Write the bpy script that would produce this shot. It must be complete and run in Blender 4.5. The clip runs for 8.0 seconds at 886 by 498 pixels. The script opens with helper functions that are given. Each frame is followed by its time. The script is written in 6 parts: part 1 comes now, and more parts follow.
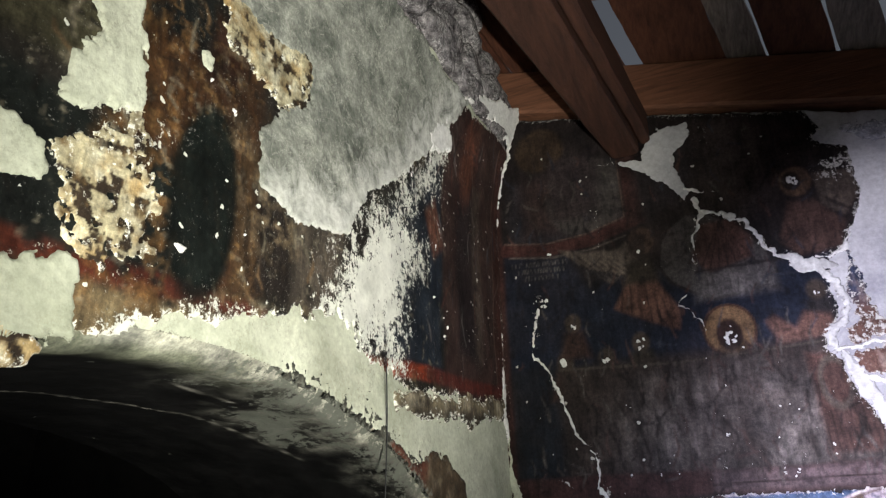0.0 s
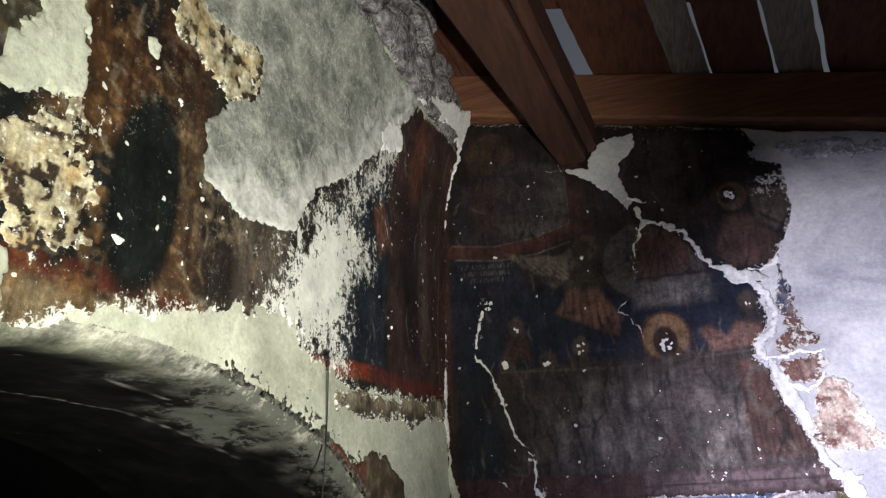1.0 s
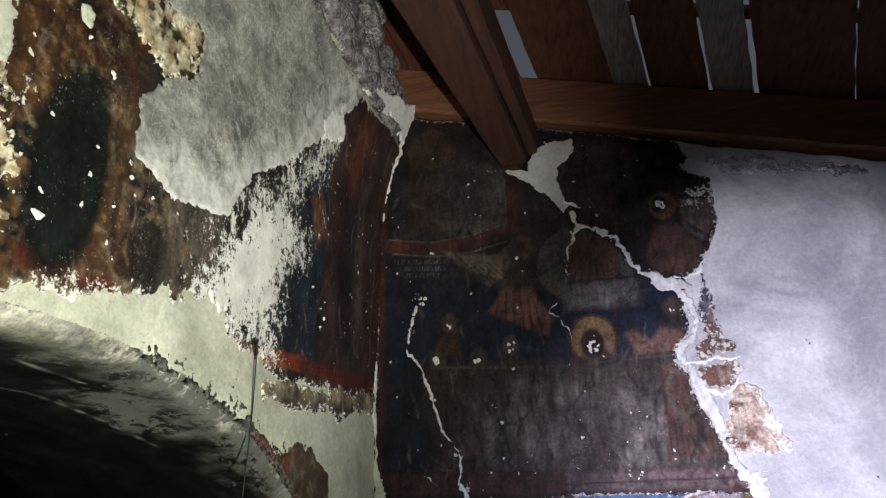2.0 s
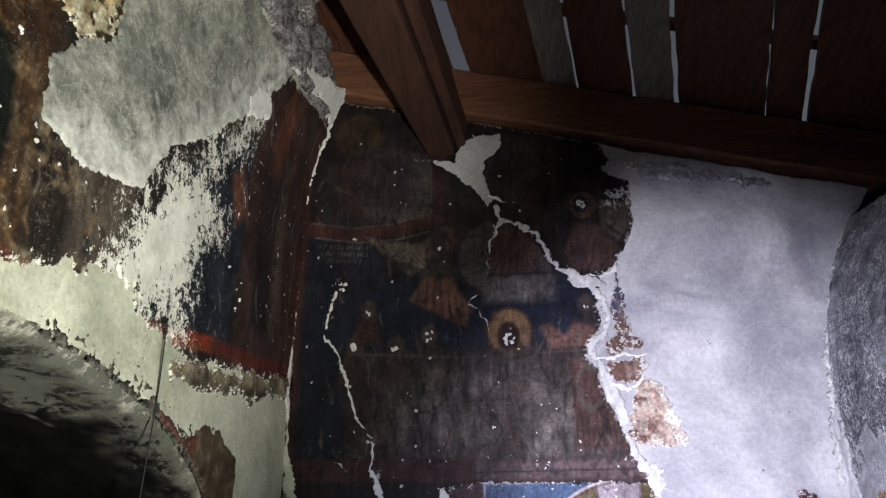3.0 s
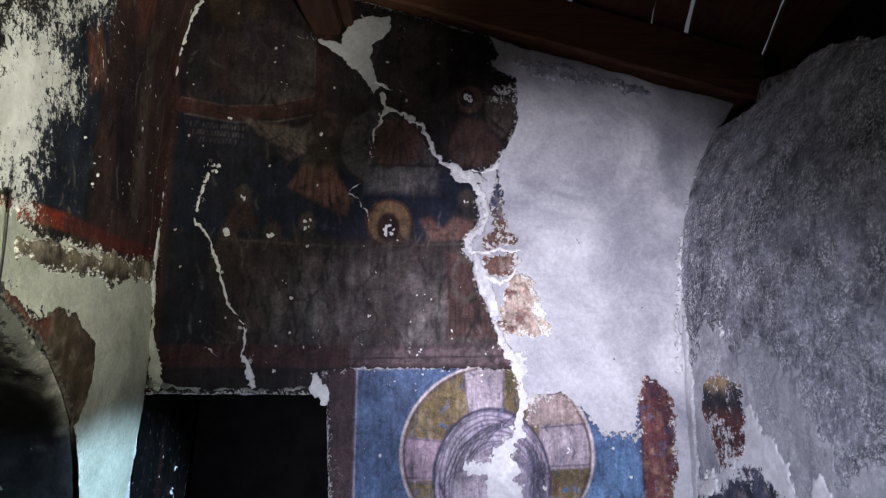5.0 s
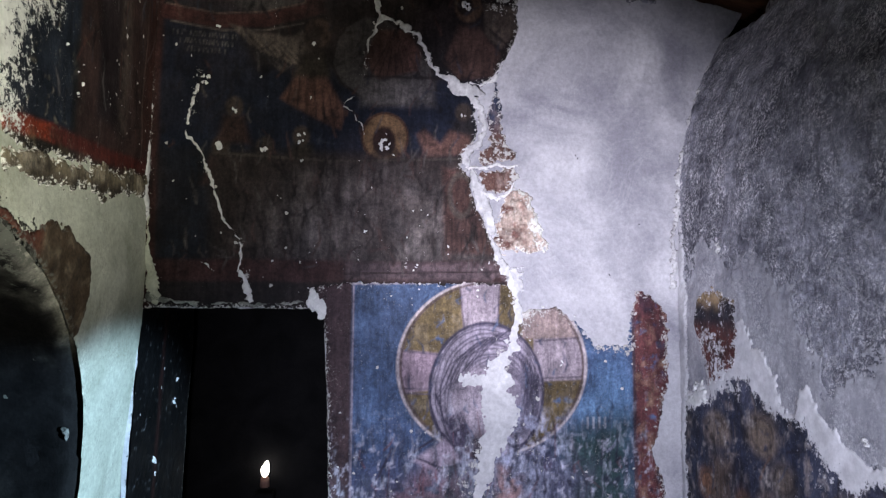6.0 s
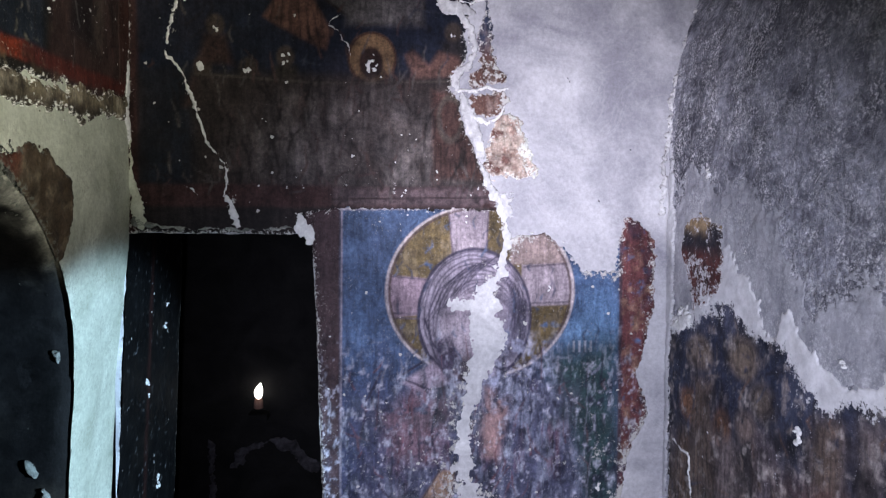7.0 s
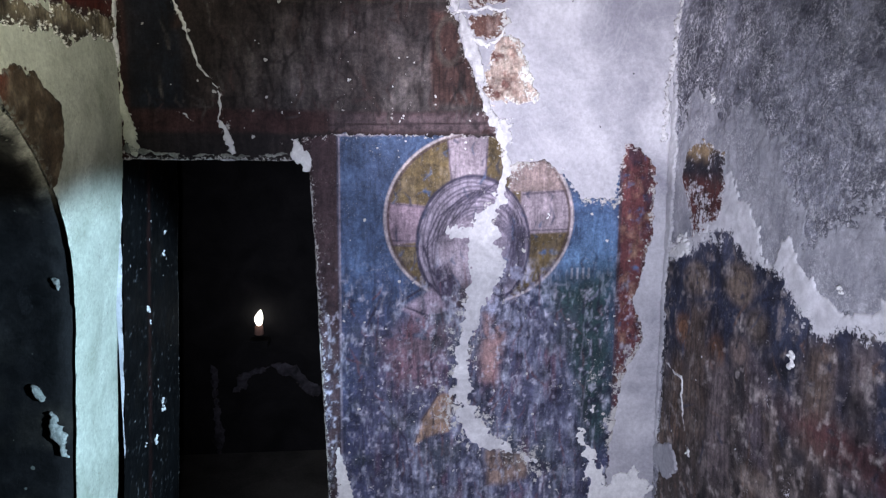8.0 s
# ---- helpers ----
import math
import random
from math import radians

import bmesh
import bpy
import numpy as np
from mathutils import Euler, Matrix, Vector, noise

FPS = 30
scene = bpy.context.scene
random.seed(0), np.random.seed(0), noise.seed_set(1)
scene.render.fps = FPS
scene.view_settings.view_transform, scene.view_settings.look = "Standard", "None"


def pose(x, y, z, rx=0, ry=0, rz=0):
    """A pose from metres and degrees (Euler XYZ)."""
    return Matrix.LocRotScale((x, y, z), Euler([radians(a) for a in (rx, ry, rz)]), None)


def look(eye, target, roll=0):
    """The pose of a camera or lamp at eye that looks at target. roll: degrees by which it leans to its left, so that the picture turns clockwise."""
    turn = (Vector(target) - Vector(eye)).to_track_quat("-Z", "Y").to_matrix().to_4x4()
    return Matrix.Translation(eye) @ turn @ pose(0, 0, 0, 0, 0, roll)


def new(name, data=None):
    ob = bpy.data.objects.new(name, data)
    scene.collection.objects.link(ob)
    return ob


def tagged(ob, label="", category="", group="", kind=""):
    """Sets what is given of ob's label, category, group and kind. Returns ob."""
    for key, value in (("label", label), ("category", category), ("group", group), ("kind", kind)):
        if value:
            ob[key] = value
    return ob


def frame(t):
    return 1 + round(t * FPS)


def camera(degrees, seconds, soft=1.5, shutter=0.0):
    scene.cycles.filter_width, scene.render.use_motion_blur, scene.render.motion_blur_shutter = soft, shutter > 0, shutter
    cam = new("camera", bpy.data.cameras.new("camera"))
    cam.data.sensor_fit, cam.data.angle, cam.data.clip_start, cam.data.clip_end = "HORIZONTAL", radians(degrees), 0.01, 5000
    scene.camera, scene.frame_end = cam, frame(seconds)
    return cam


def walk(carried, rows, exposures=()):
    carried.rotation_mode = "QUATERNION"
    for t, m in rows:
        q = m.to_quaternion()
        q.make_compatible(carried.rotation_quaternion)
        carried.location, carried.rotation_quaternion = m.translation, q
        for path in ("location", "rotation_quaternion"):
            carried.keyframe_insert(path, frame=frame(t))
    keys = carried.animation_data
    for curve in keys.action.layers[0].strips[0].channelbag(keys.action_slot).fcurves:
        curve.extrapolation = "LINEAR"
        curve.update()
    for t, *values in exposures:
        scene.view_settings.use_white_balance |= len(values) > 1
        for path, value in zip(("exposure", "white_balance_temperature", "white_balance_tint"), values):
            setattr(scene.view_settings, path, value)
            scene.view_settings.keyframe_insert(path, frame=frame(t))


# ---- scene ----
cam = camera(66.6, 8.0, soft=1.25)
PATH = [
    (0, (1.008, -2.902, 1.998), (0.277, -1.199, 2.75), -1.9),
    (0.5, (1.009, -2.906, 1.999), (0.346, -1.174, 2.748), -1.7),
    (1, (1.013, -2.908, 2.003), (0.426, -1.147, 2.747), -1.6),
    (2.5, (1.017, -2.909, 2.004), (0.71, -1.066, 2.716), -0.2),
    (3, (1.021, -2.908, 2.001), (0.828, -1.042, 2.695), 0.0),
    (3.5, (1.014, -2.902, 2.003), (0.932, -1.014, 2.659), 0.2),
    (4, (1.014, -2.895, 2.005), (1.045, -0.985, 2.598), 0.3),
    (4.5, (1.016, -2.885, 2.002), (1.143, -0.954, 2.507), 0.2),
    (6, (1.017, -2.851, 1.985), (1.189, -0.864, 2.141), 0.3),
    (6.5, (1.031, -2.843, 1.978), (1.21, -0.852, 2.034), 0.3),
    (7, (1.031, -2.836, 1.976), (1.229, -0.847, 1.919), 0.4),
    (7.5, (1.025, -2.828, 1.973), (1.236, -0.846, 1.809), 0.5),
    (8, (1.025, -2.82, 1.967), (1.232, -0.848, 1.701), 0.4),
]
walk(cam, [(t, look(eye, target, roll)) for t, eye, target, roll in PATH],
     exposures=[(0.0, -0.04), (2.5, -0.3), (4.0, -0.33), (6.0, -0.48), (8.0, -0.42)])

# ---- light ----
world = bpy.data.worlds.new("sky")
scene.world = world
world.use_nodes = True
sky = world.node_tree.nodes.new("ShaderNodeTexSky")
sky.sky_type, sky.sun_disc = "NISHITA", False
sky.sun_elevation, sky.sun_rotation = radians(38), radians(120)
haze = world.node_tree.nodes.new("ShaderNodeHueSaturation")
haze.inputs["Saturation"].default_value = 0.35
world.node_tree.links.new(sky.outputs[0], haze.inputs["Color"])
world.node_tree.links.new(haze.outputs[0], world.node_tree.nodes["Background"].inputs[0])
world.node_tree.nodes["Background"].inputs[1].default_value = 0.04


def spot(name, eye, target, watts, colour, degrees, blend, size):
    data = bpy.data.lights.new(name, "SPOT")
    data.energy, data.color, data.spot_size, data.spot_blend, data.shadow_soft_size = watts, colour, radians(degrees), blend, size
    ob = new(name, data)
    ob.matrix_world = look(eye, target)
    return ob


# two unseen hand lamps beside the camera, an added fill lamp, a daylight spot
spot("lamp_left", (1.55, -2.95, 1.5), (0.04, -1.24, 2.92), 450, (1.0, 0.99, 0.84), 63, 1.0, 0.04)
spot("lamp_right", (0.85, -2.75, 1.6), (1.66, 0.0, 2.38), 500, (0.90, 0.87, 1.0), 38, 1.0, 0.04)
# wide fill added to brighten the lower wall; no such lamp stands there
spot("lamp_fill", (0.95, -3.1, 1.5), (1.80, 0.0, 1.28), 470, (0.78, 0.81, 1.0), 72, 1.0, 0.05)
# spot standing in for daylight, in front of the added window
spot("daylight_spot", (2.2, -1.8, 1.2), (0.0, -0.30, 0.95), 800, (0.50, 0.75, 1.0), 41, 0.3, 0.06)


# ---- shapes and noise on a wall, in metres ----
def rnd(ix, iy, seed):
    n = (ix.astype(np.int64) * 374761393 + iy.astype(np.int64) * 668265263 + seed * 974634599) & 0x7FFFFFFF
    n = ((n ^ (n >> 13)) * 1274126177) & 0x7FFFFFFF
    return ((n ^ (n >> 16)) & 0xFFFFFF) / float(0xFFFFFF)


def grain(u, v, seed=0):
    iu, iv = np.floor(u), np.floor(v)
    fu, fv = u - iu, v - iv
    fu, fv = fu * fu * (3 - 2 * fu), fv * fv * (3 - 2 * fv)
    a, b = rnd(iu, iv, seed), rnd(iu + 1, iv, seed)
    c, d = rnd(iu, iv + 1, seed), rnd(iu + 1, iv + 1, seed)
    return 2 * ((a + (b - a) * fu) * (1 - fv) + (c + (d - c) * fu) * fv) - 1


def fbm(u, v, freq, octaves=4, seed=0):
    out, amp, total = 0.0, 1.0, 0.0
    for k in range(octaves):
        out = out + amp * grain(u * freq + 17.3 * k, v * freq - 9.1 * k, seed + k)
        total, amp, freq = total + amp, amp * 0.55, freq * 2.03
    return out / total


def line(u, v, pts, widths=None):
    """Distance to a polyline; with widths, how far inside a stroke of changing width."""
    best = np.full(u.shape, 1e9) if widths is None else np.full(u.shape, -1e9)
    for k in range(len(pts) - 1):
        (ax, ay), (bx, by) = pts[k], pts[k + 1]
        dx, dy = bx - ax, by - ay
        s = np.clip(((u - ax) * dx + (v - ay) * dy) / (dx * dx + dy * dy + 1e-12), 0, 1)
        d = np.hypot(u - ax - s * dx, v - ay - s * dy)
        if widths is None:
            best = np.minimum(best, d)
        else:
            best = np.maximum(best, (widths[k] + (widths[k + 1] - widths[k]) * s) / 2 - d)
    return best


def poly(u, v, pts):
    """Signed distance to an outline, positive inside."""
    inside = np.zeros(u.shape, bool)
    for (ax, ay), (bx, by) in zip(pts, pts[1:] + pts[:1]):
        inside ^= ((ay > v) != (by > v)) & (u < (bx - ax) * (v - ay) / (by - ay + 1e-12) + ax)
    d = line(u, v, pts + pts[:1])
    return np.where(inside, d, -d)


def box(u, v, u0, u1, v0, v1):
    return np.minimum(np.minimum(u - u0, u1 - u), np.minimum(v - v0, v1 - v))


def oval(u, v, cu, cv, ru, rv, turn=0.0):
    c, s = math.cos(radians(turn)), math.sin(radians(turn))
    a, b = (u - cu) * c + (v - cv) * s, (v - cv) * c - (u - cu) * s
    return (1 - np.hypot(a / ru, b / rv)) * min(ru, rv)


def step(x, soft):
    x = np.clip(x / soft * 0.5 + 0.5, 0, 1)
    return x * x * (3 - 2 * x)


def ragged(u, v, seed, big=0.02, small=0.006):
    return big * fbm(u, v, 9, 3, seed) * 1.6 + small * fbm(u, v, 60, 3, seed + 5) * 2


def strokes(p, count, seed, area, inks, length=(0.03, 0.12), upright=0.7):
    """Worn brush strokes and scratches scattered over a painted coat."""
    r = random.Random(seed)
    for k in range(count):
        x, z, q = r.uniform(area[0], area[1]), r.uniform(area[2], area[3]), r.uniform(*length)
        a = r.gauss(math.pi / 2, 0.35) if r.random() < upright else r.uniform(0, math.pi)
        w, ink, bend = r.uniform(0.003, 0.011), r.choice(inks), r.uniform(-0.02, 0.02)
        near = (np.abs(p.u - x) < q + 0.05) & (np.abs(p.v - z) < q + 0.05)
        if not near.any():
            continue
        u, v = p.u[near], p.v[near]
        end, mid = (x + q * math.cos(a), z + q * math.sin(a)), (x + 0.5 * q * math.cos(a) + bend, z + 0.5 * q * math.sin(a))
        m = step(line(u + 0.006 * fbm(u, v, 24, 2, seed + k), v, [(x, z), mid, end], [w, 1.2 * w, 0.3 * w]), 0.005)
        m = (m * 0.75 * step(fbm(u, v, 40, 3, seed + k) + 0.45, 0.3))[:, None]
        p.c[near] = p.c[near] * (1 - m) + np.array(ink) * m


class Paint:
    """Pigments laid over one another on a wall."""

    def __init__(self, u, v, ground):
        self.u, self.v = u, v
        self.c = np.ones(u.shape + (3,)) * np.array(ground)

    def lay(self, inside, colour, soft=0.006, strength=1.0, worn=0.0, seed=1):
        m = step(inside, soft) * strength
        if worn:
            m = m * step(fbm(self.u, self.v, 28, 4, seed) + 0.55 - worn, 0.25)
        self.c = self.c * (1 - m[..., None]) + np.array(colour) * m[..., None]

    def tint(self, amount, colour):
        m = np.clip(amount, 0, 1)[..., None]
        self.c = self.c * (1 - m) + np.array(colour) * m


# ---- the surfaces of the walls ----
def left_x(z):
    return 0.04 + 0.25 * np.maximum(0, z - 3.1) ** 2 - 0.066 * np.maximum(0, 2.1 - z)


def right_x(z):
    return 2.3 + 0.38 * np.maximum(0, z - 2.4) ** 2


def on_north(u, v, h):
    h = h + 0.012 * fbm(u, v, 1.7, 3, 40) + 0.003 * fbm(u, v, 9, 3, 44)
    return u, -h, v


def on_left(u, v, h):
    h = h + 0.014 * fbm(u, v, 1.6, 3, 50) + 0.004 * fbm(u, v, 8, 3, 54)
    return left_x(v) + h, u, v


def on_right(u, v, h):
    rough = np.clip((v - 1.75) / 0.3, 0, 1)
    h = h + 0.016 * fbm(u, v, 1.8, 3, 60) + (0.003 + 0.004 * rough) * fbm(u, v, 30, 4, 64) + 0.012 * rough * fbm(u, v, 8, 4, 67) * np.clip(-u / 0.1, 0, 1)
    return right_x(v) - h, u, v


def link_part(name, mesh, material, parent, label="", kind=""):
    ob = new(name, mesh)
    mesh.materials.append(material)
    ob.parent = parent
    return tagged(ob, label=label, kind=kind)


def sheet(name, surface, area, cell, field, thick, material, parent, paint=None, label="", edge=0.007, flip=False, loss=None):
    """A coat on a wall where field is positive, as thick as given, with a worn rounded rim."""
    u0, u1, v0, v1 = area
    nu, nv = int((u1 - u0) / cell) + 2, int((v1 - v0) / cell) + 2
    u, v = np.meshgrid(np.linspace(u0, u1, nu), np.linspace(v0, v1, nv), indexing="ij")
    s = field(u, v)
    ins = s > 0
    quads = ins[:-1, :-1] | ins[1:, :-1] | ins[:-1, 1:] | ins[1:, 1:]
    gu, gv = np.gradient(s, u[1, 0] - u[0, 0], v[0, 1] - v[0, 0])
    g2 = gu * gu + gv * gv + 1e-6
    far = np.where(ins, 0, np.clip(-s / np.sqrt(g2), 0, cell * 1.2)) / np.sqrt(g2)
    uu, vv = u + gu * far, v + gv * far
    h = np.where(ins, thick * step(s - edge * 0.5, edge), -0.002)
    x, y, z = surface(uu, vv, h)
    keep = np.zeros(s.shape, bool)
    for a, b in ((slice(None, -1), slice(None, -1)), (slice(1, None), slice(None, -1)), (slice(None, -1), slice(1, None)), (slice(1, None), slice(1, None))):
        keep[a, b] |= quads
    number = np.cumsum(keep.ravel()).reshape(keep.shape) - 1
    i, j = np.nonzero(quads)
    faces = np.stack([number[i, j], number[i + 1, j], number[i + 1, j + 1], number[i, j + 1]], 1)
    if flip:
        faces = faces[:, ::-1]
    co = np.stack([x[keep], y[keep], z[keep]], 1)
    mesh = bpy.data.meshes.new(name)
    mesh.vertices.add(len(co))
    mesh.vertices.foreach_set("co", co.ravel())
    mesh.loops.add(faces.size)
    mesh.loops.foreach_set("vertex_index", faces.ravel().astype(np.int32))
    mesh.polygons.add(len(faces))
    mesh.polygons.foreach_set("loop_start", np.arange(0, faces.size, 4, dtype=np.int32))
    mesh.update(calc_edges=True)
    mesh.polygons.foreach_set("use_smooth", np.ones(len(faces), bool))
    rim = mesh.attributes.new("edge_near", "FLOAT", "POINT")
    rim.data.foreach_set("value", np.clip(1 - s / 0.08, 0, 1)[keep].astype(np.float32))
    if loss is not None:
        bare = mesh.attributes.new("loss", "FLOAT", "POINT")
        bare.data.foreach_set("value", np.clip(loss(uu, vv), 0, 1)[keep].astype(np.float32))
    if paint is not None:
        c = paint(uu, vv)[keep]
        at = mesh.color_attributes.new("pigment", "FLOAT_COLOR", "POINT")
        at.data.foreach_set("color", np.concatenate([np.clip(c, 0, 1), np.ones((len(c), 1))], 1).ravel().astype(np.float32))
    return link_part(name, mesh, material, parent, label)


def part(name, bm, material, parent, label="", smooth=False):
    mesh = bpy.data.meshes.new(name)
    bmesh.ops.recalc_face_normals(bm, faces=bm.faces)
    for f in bm.faces:
        f.smooth = smooth
    bm.to_mesh(mesh)
    bm.free()
    return link_part(name, mesh, material, parent, label)


def add_box(bm, x0, x1, y0, y1, z0, z1):
    m = Matrix.Translation(((x0 + x1) / 2, (y0 + y1) / 2, (z0 + z1) / 2)) @ Matrix.Diagonal((x1 - x0, y1 - y0, z1 - z0, 1))
    return bmesh.ops.create_cube(bm, size=1, matrix=m)["verts"]


def thing(name, label, category, at=(0, 0, 0), group="", kind=""):
    ob = new(name)
    ob.location = at
    return tagged(ob, label, category, group, kind)


# ---- materials ----
def nodes_of(name, rough=0.8, spec=0.3):
    m = bpy.data.materials.new(name)
    m.use_nodes = True
    t = m.node_tree
    b = t.nodes["Principled BSDF"]
    b.inputs["Roughness"].default_value = rough
    b.inputs["Specular IOR Level"].default_value = spec
    coords = t.nodes.new("ShaderNodeTexCoord").outputs["Object"]
    return m, t, b, coords


def noise_node(t, coords, scale, detail=6, rough=0.6, stretch=None, distort=0.0):
    if stretch:
        mp = t.nodes.new("ShaderNodeMapping")
        mp.inputs["Scale"].default_value = stretch
        t.links.new(coords, mp.inputs["Vector"])
        coords = mp.outputs[0]
    n = t.nodes.new("ShaderNodeTexNoise")
    n.inputs["Scale"].default_value, n.inputs["Detail"].default_value = scale, detail
    n.inputs["Roughness"].default_value, n.inputs["Distortion"].default_value = rough, distort
    t.links.new(coords, n.inputs["Vector"])
    return n.outputs["Fac"]


def ramp(t, fac, lo, hi, a=0.0, b=1.0):
    r = t.nodes.new("ShaderNodeMapRange")
    r.inputs["From Min"].default_value, r.inputs["From Max"].default_value = lo, hi
    r.inputs["To Min"].default_value, r.inputs["To Max"].default_value = a, b
    t.links.new(fac, r.inputs["Value"])
    return r.outputs["Result"]


def mix(t, fac, a, b, kind="MIX"):
    m = t.nodes.new("ShaderNodeMix")
    m.data_type, m.blend_type = "RGBA", kind
    for value, socket in ((fac, m.inputs[0]), (a, m.inputs[6]), (b, m.inputs[7])):
        if isinstance(value, (int, float)):
            socket.default_value = value
        elif isinstance(value, tuple):
            socket.default_value = (*value, 1)
        else:
            t.links.new(value, socket)
    return m.outputs[2]


def times(t, a, b):
    m = t.nodes.new("ShaderNodeMath")
    m.operation = "MULTIPLY"
    for value, socket in ((a, m.inputs[0]), (b, m.inputs[1])):
        if isinstance(value, (int, float)):
            socket.default_value = value
        else:
            t.links.new(value, socket)
    return m.outputs[0]


def bump(t, b, height, strength, distance):
    n = t.nodes.new("ShaderNodeBump")
    n.inputs["Strength"].default_value, n.inputs["Distance"].default_value = strength, distance
    t.links.new(height, n.inputs["Height"])
    if b.inputs["Normal"].links:
        t.links.new(b.inputs["Normal"].links[0].from_socket, n.inputs["Normal"])
    t.links.new(n.outputs[0], b.inputs["Normal"])


def fresco_material(name, chip=(0.62, 0.6, 0.58), chips=0.30, streak=(7, 7, 1.2), rough=0.62, wear=0.62, micro=0.62, fine_loss=0.25):
    """Old painted plaster: pigments, vertical rubbing, soot, and small chips that show the white ground."""
    m, t, b, co = nodes_of(name, rough, 0.15)
    at = t.nodes.new("ShaderNodeAttribute")
    at.attribute_name = "pigment"
    c = at.outputs["Color"]
    c = mix(t, 1.0, c, ramp_colour(t, noise_node(t, co, 7, 9, 0.7), 0.32, 0.68, (0.45, 0.44, 0.46), (1.6, 1.55, 1.5)), "MULTIPLY")
    rub = noise_node(t, co, 6, 8, 0.7, streak)
    c = mix(t, 1.0, c, ramp_colour(t, rub, 0.35, 0.7, (0.7, 0.7, 0.72), (1.5, 1.48, 1.5)), "MULTIPLY")
    c = mix(t, 1.0, c, ramp_colour(t, noise_node(t, co, 75, 6, 0.8), 0.36, 0.64, (micro, micro, micro + 0.02), (2 - micro, 1.98 - micro, 1.95 - micro)), "MULTIPLY")
    fine = noise_node(t, co, 130, 6, 0.8)
    c = mix(t, times(t, ramp(t, fine, wear - 0.02, wear + 0.06, 0, 0.75), ramp(t, noise_node(t, co, 9, 6, 0.65), 0.42, 0.66)), c, chip)
    v = t.nodes.new("ShaderNodeTexVoronoi")
    v.inputs["Scale"].default_value = 34
    warp = t.nodes.new("ShaderNodeVectorMath")
    warp.operation = "ADD"
    wn = t.nodes.new("ShaderNodeTexNoise")
    wn.inputs["Scale"].default_value = 60
    t.links.new(co, wn.inputs["Vector"])
    sc = t.nodes.new("ShaderNodeVectorMath")
    sc.operation = "SCALE"
    sc.inputs["Scale"].default_value = 0.02
    t.links.new(wn.outputs["Color"], sc.inputs[0])
    t.links.new(co, warp.inputs[0])
    t.links.new(sc.outputs[0], warp.inputs[1])
    t.links.new(warp.outputs[0], v.inputs["Vector"])
    sep = t.nodes.new("ShaderNodeSeparateColor")
    t.links.new(v.outputs["Color"], sep.inputs[0])
    size = ramp(t, sep.outputs[0], 1 - chips * 0.35, 1.0, 0.0, 0.26)
    less = t.nodes.new("ShaderNodeMath")
    less.operation = "LESS_THAN"
    t.links.new(v.outputs["Distance"], less.inputs[0])
    t.links.new(size, less.inputs[1])
    fleck = times(t, less.outputs[0], 0.85)
    c = mix(t, fleck, c, chip)
    c = mix(t, times(t, near_edge(t, co, 75, 0.47, 0.05), 0.85), c, chip)
    lost = t.nodes.new("ShaderNodeAttribute")
    lost.attribute_name = "loss"
    add = t.nodes.new("ShaderNodeMath")
    add.operation = "ADD"
    t.links.new(lost.outputs["Fac"], add.inputs[0])
    both = mix(t, 0.22, mix(t, fine_loss, noise_node(t, co, 42, 12, 0.72), noise_node(t, co, 120, 8, 0.75)), noise_node(t, co, 30, 9, 0.75, (1, 1, 0.35)))
    t.links.new(ramp(t, both, 0.36, 0.64, 0.02, 0.98), add.inputs[1])
    gone = ramp(t, add.outputs[0], 1.0, 1.07)
    c = mix(t, gone, c, ramp_colour(t, noise_node(t, co, 12, 8, 0.7), 0.35, 0.65, tuple(0.72 * q for q in chip), tuple(1.1 * q for q in chip)))
    t.links.new(c, b.inputs["Base Color"])
    bump(t, b, noise_node(t, co, 30, 8, 0.7), 0.5, 0.006)
    bump(t, b, fleck, 0.5, 0.002)
    bump(t, b, gone, 0.6, -0.003)
    return m


def near_edge(t, co, scale, lo, reach):
    """Specks that grow denser towards the worn rim of a coat."""
    at = t.nodes.new("ShaderNodeAttribute")
    at.attribute_name = "edge_near"
    lift = ramp(t, at.outputs["Fac"], 1 - reach / 0.08, 1.0, -0.32, 0.0)
    add = t.nodes.new("ShaderNodeMath")
    add.operation = "ADD"
    t.links.new(lift, add.inputs[0])
    t.links.new(noise_node(t, co, scale, 6, 0.75), add.inputs[1])
    return ramp(t, add.outputs[0], lo, lo + 0.05)


def ramp_colour(t, fac, lo, hi, a, b):
    return mix(t, ramp(t, fac, lo, hi), a, b)


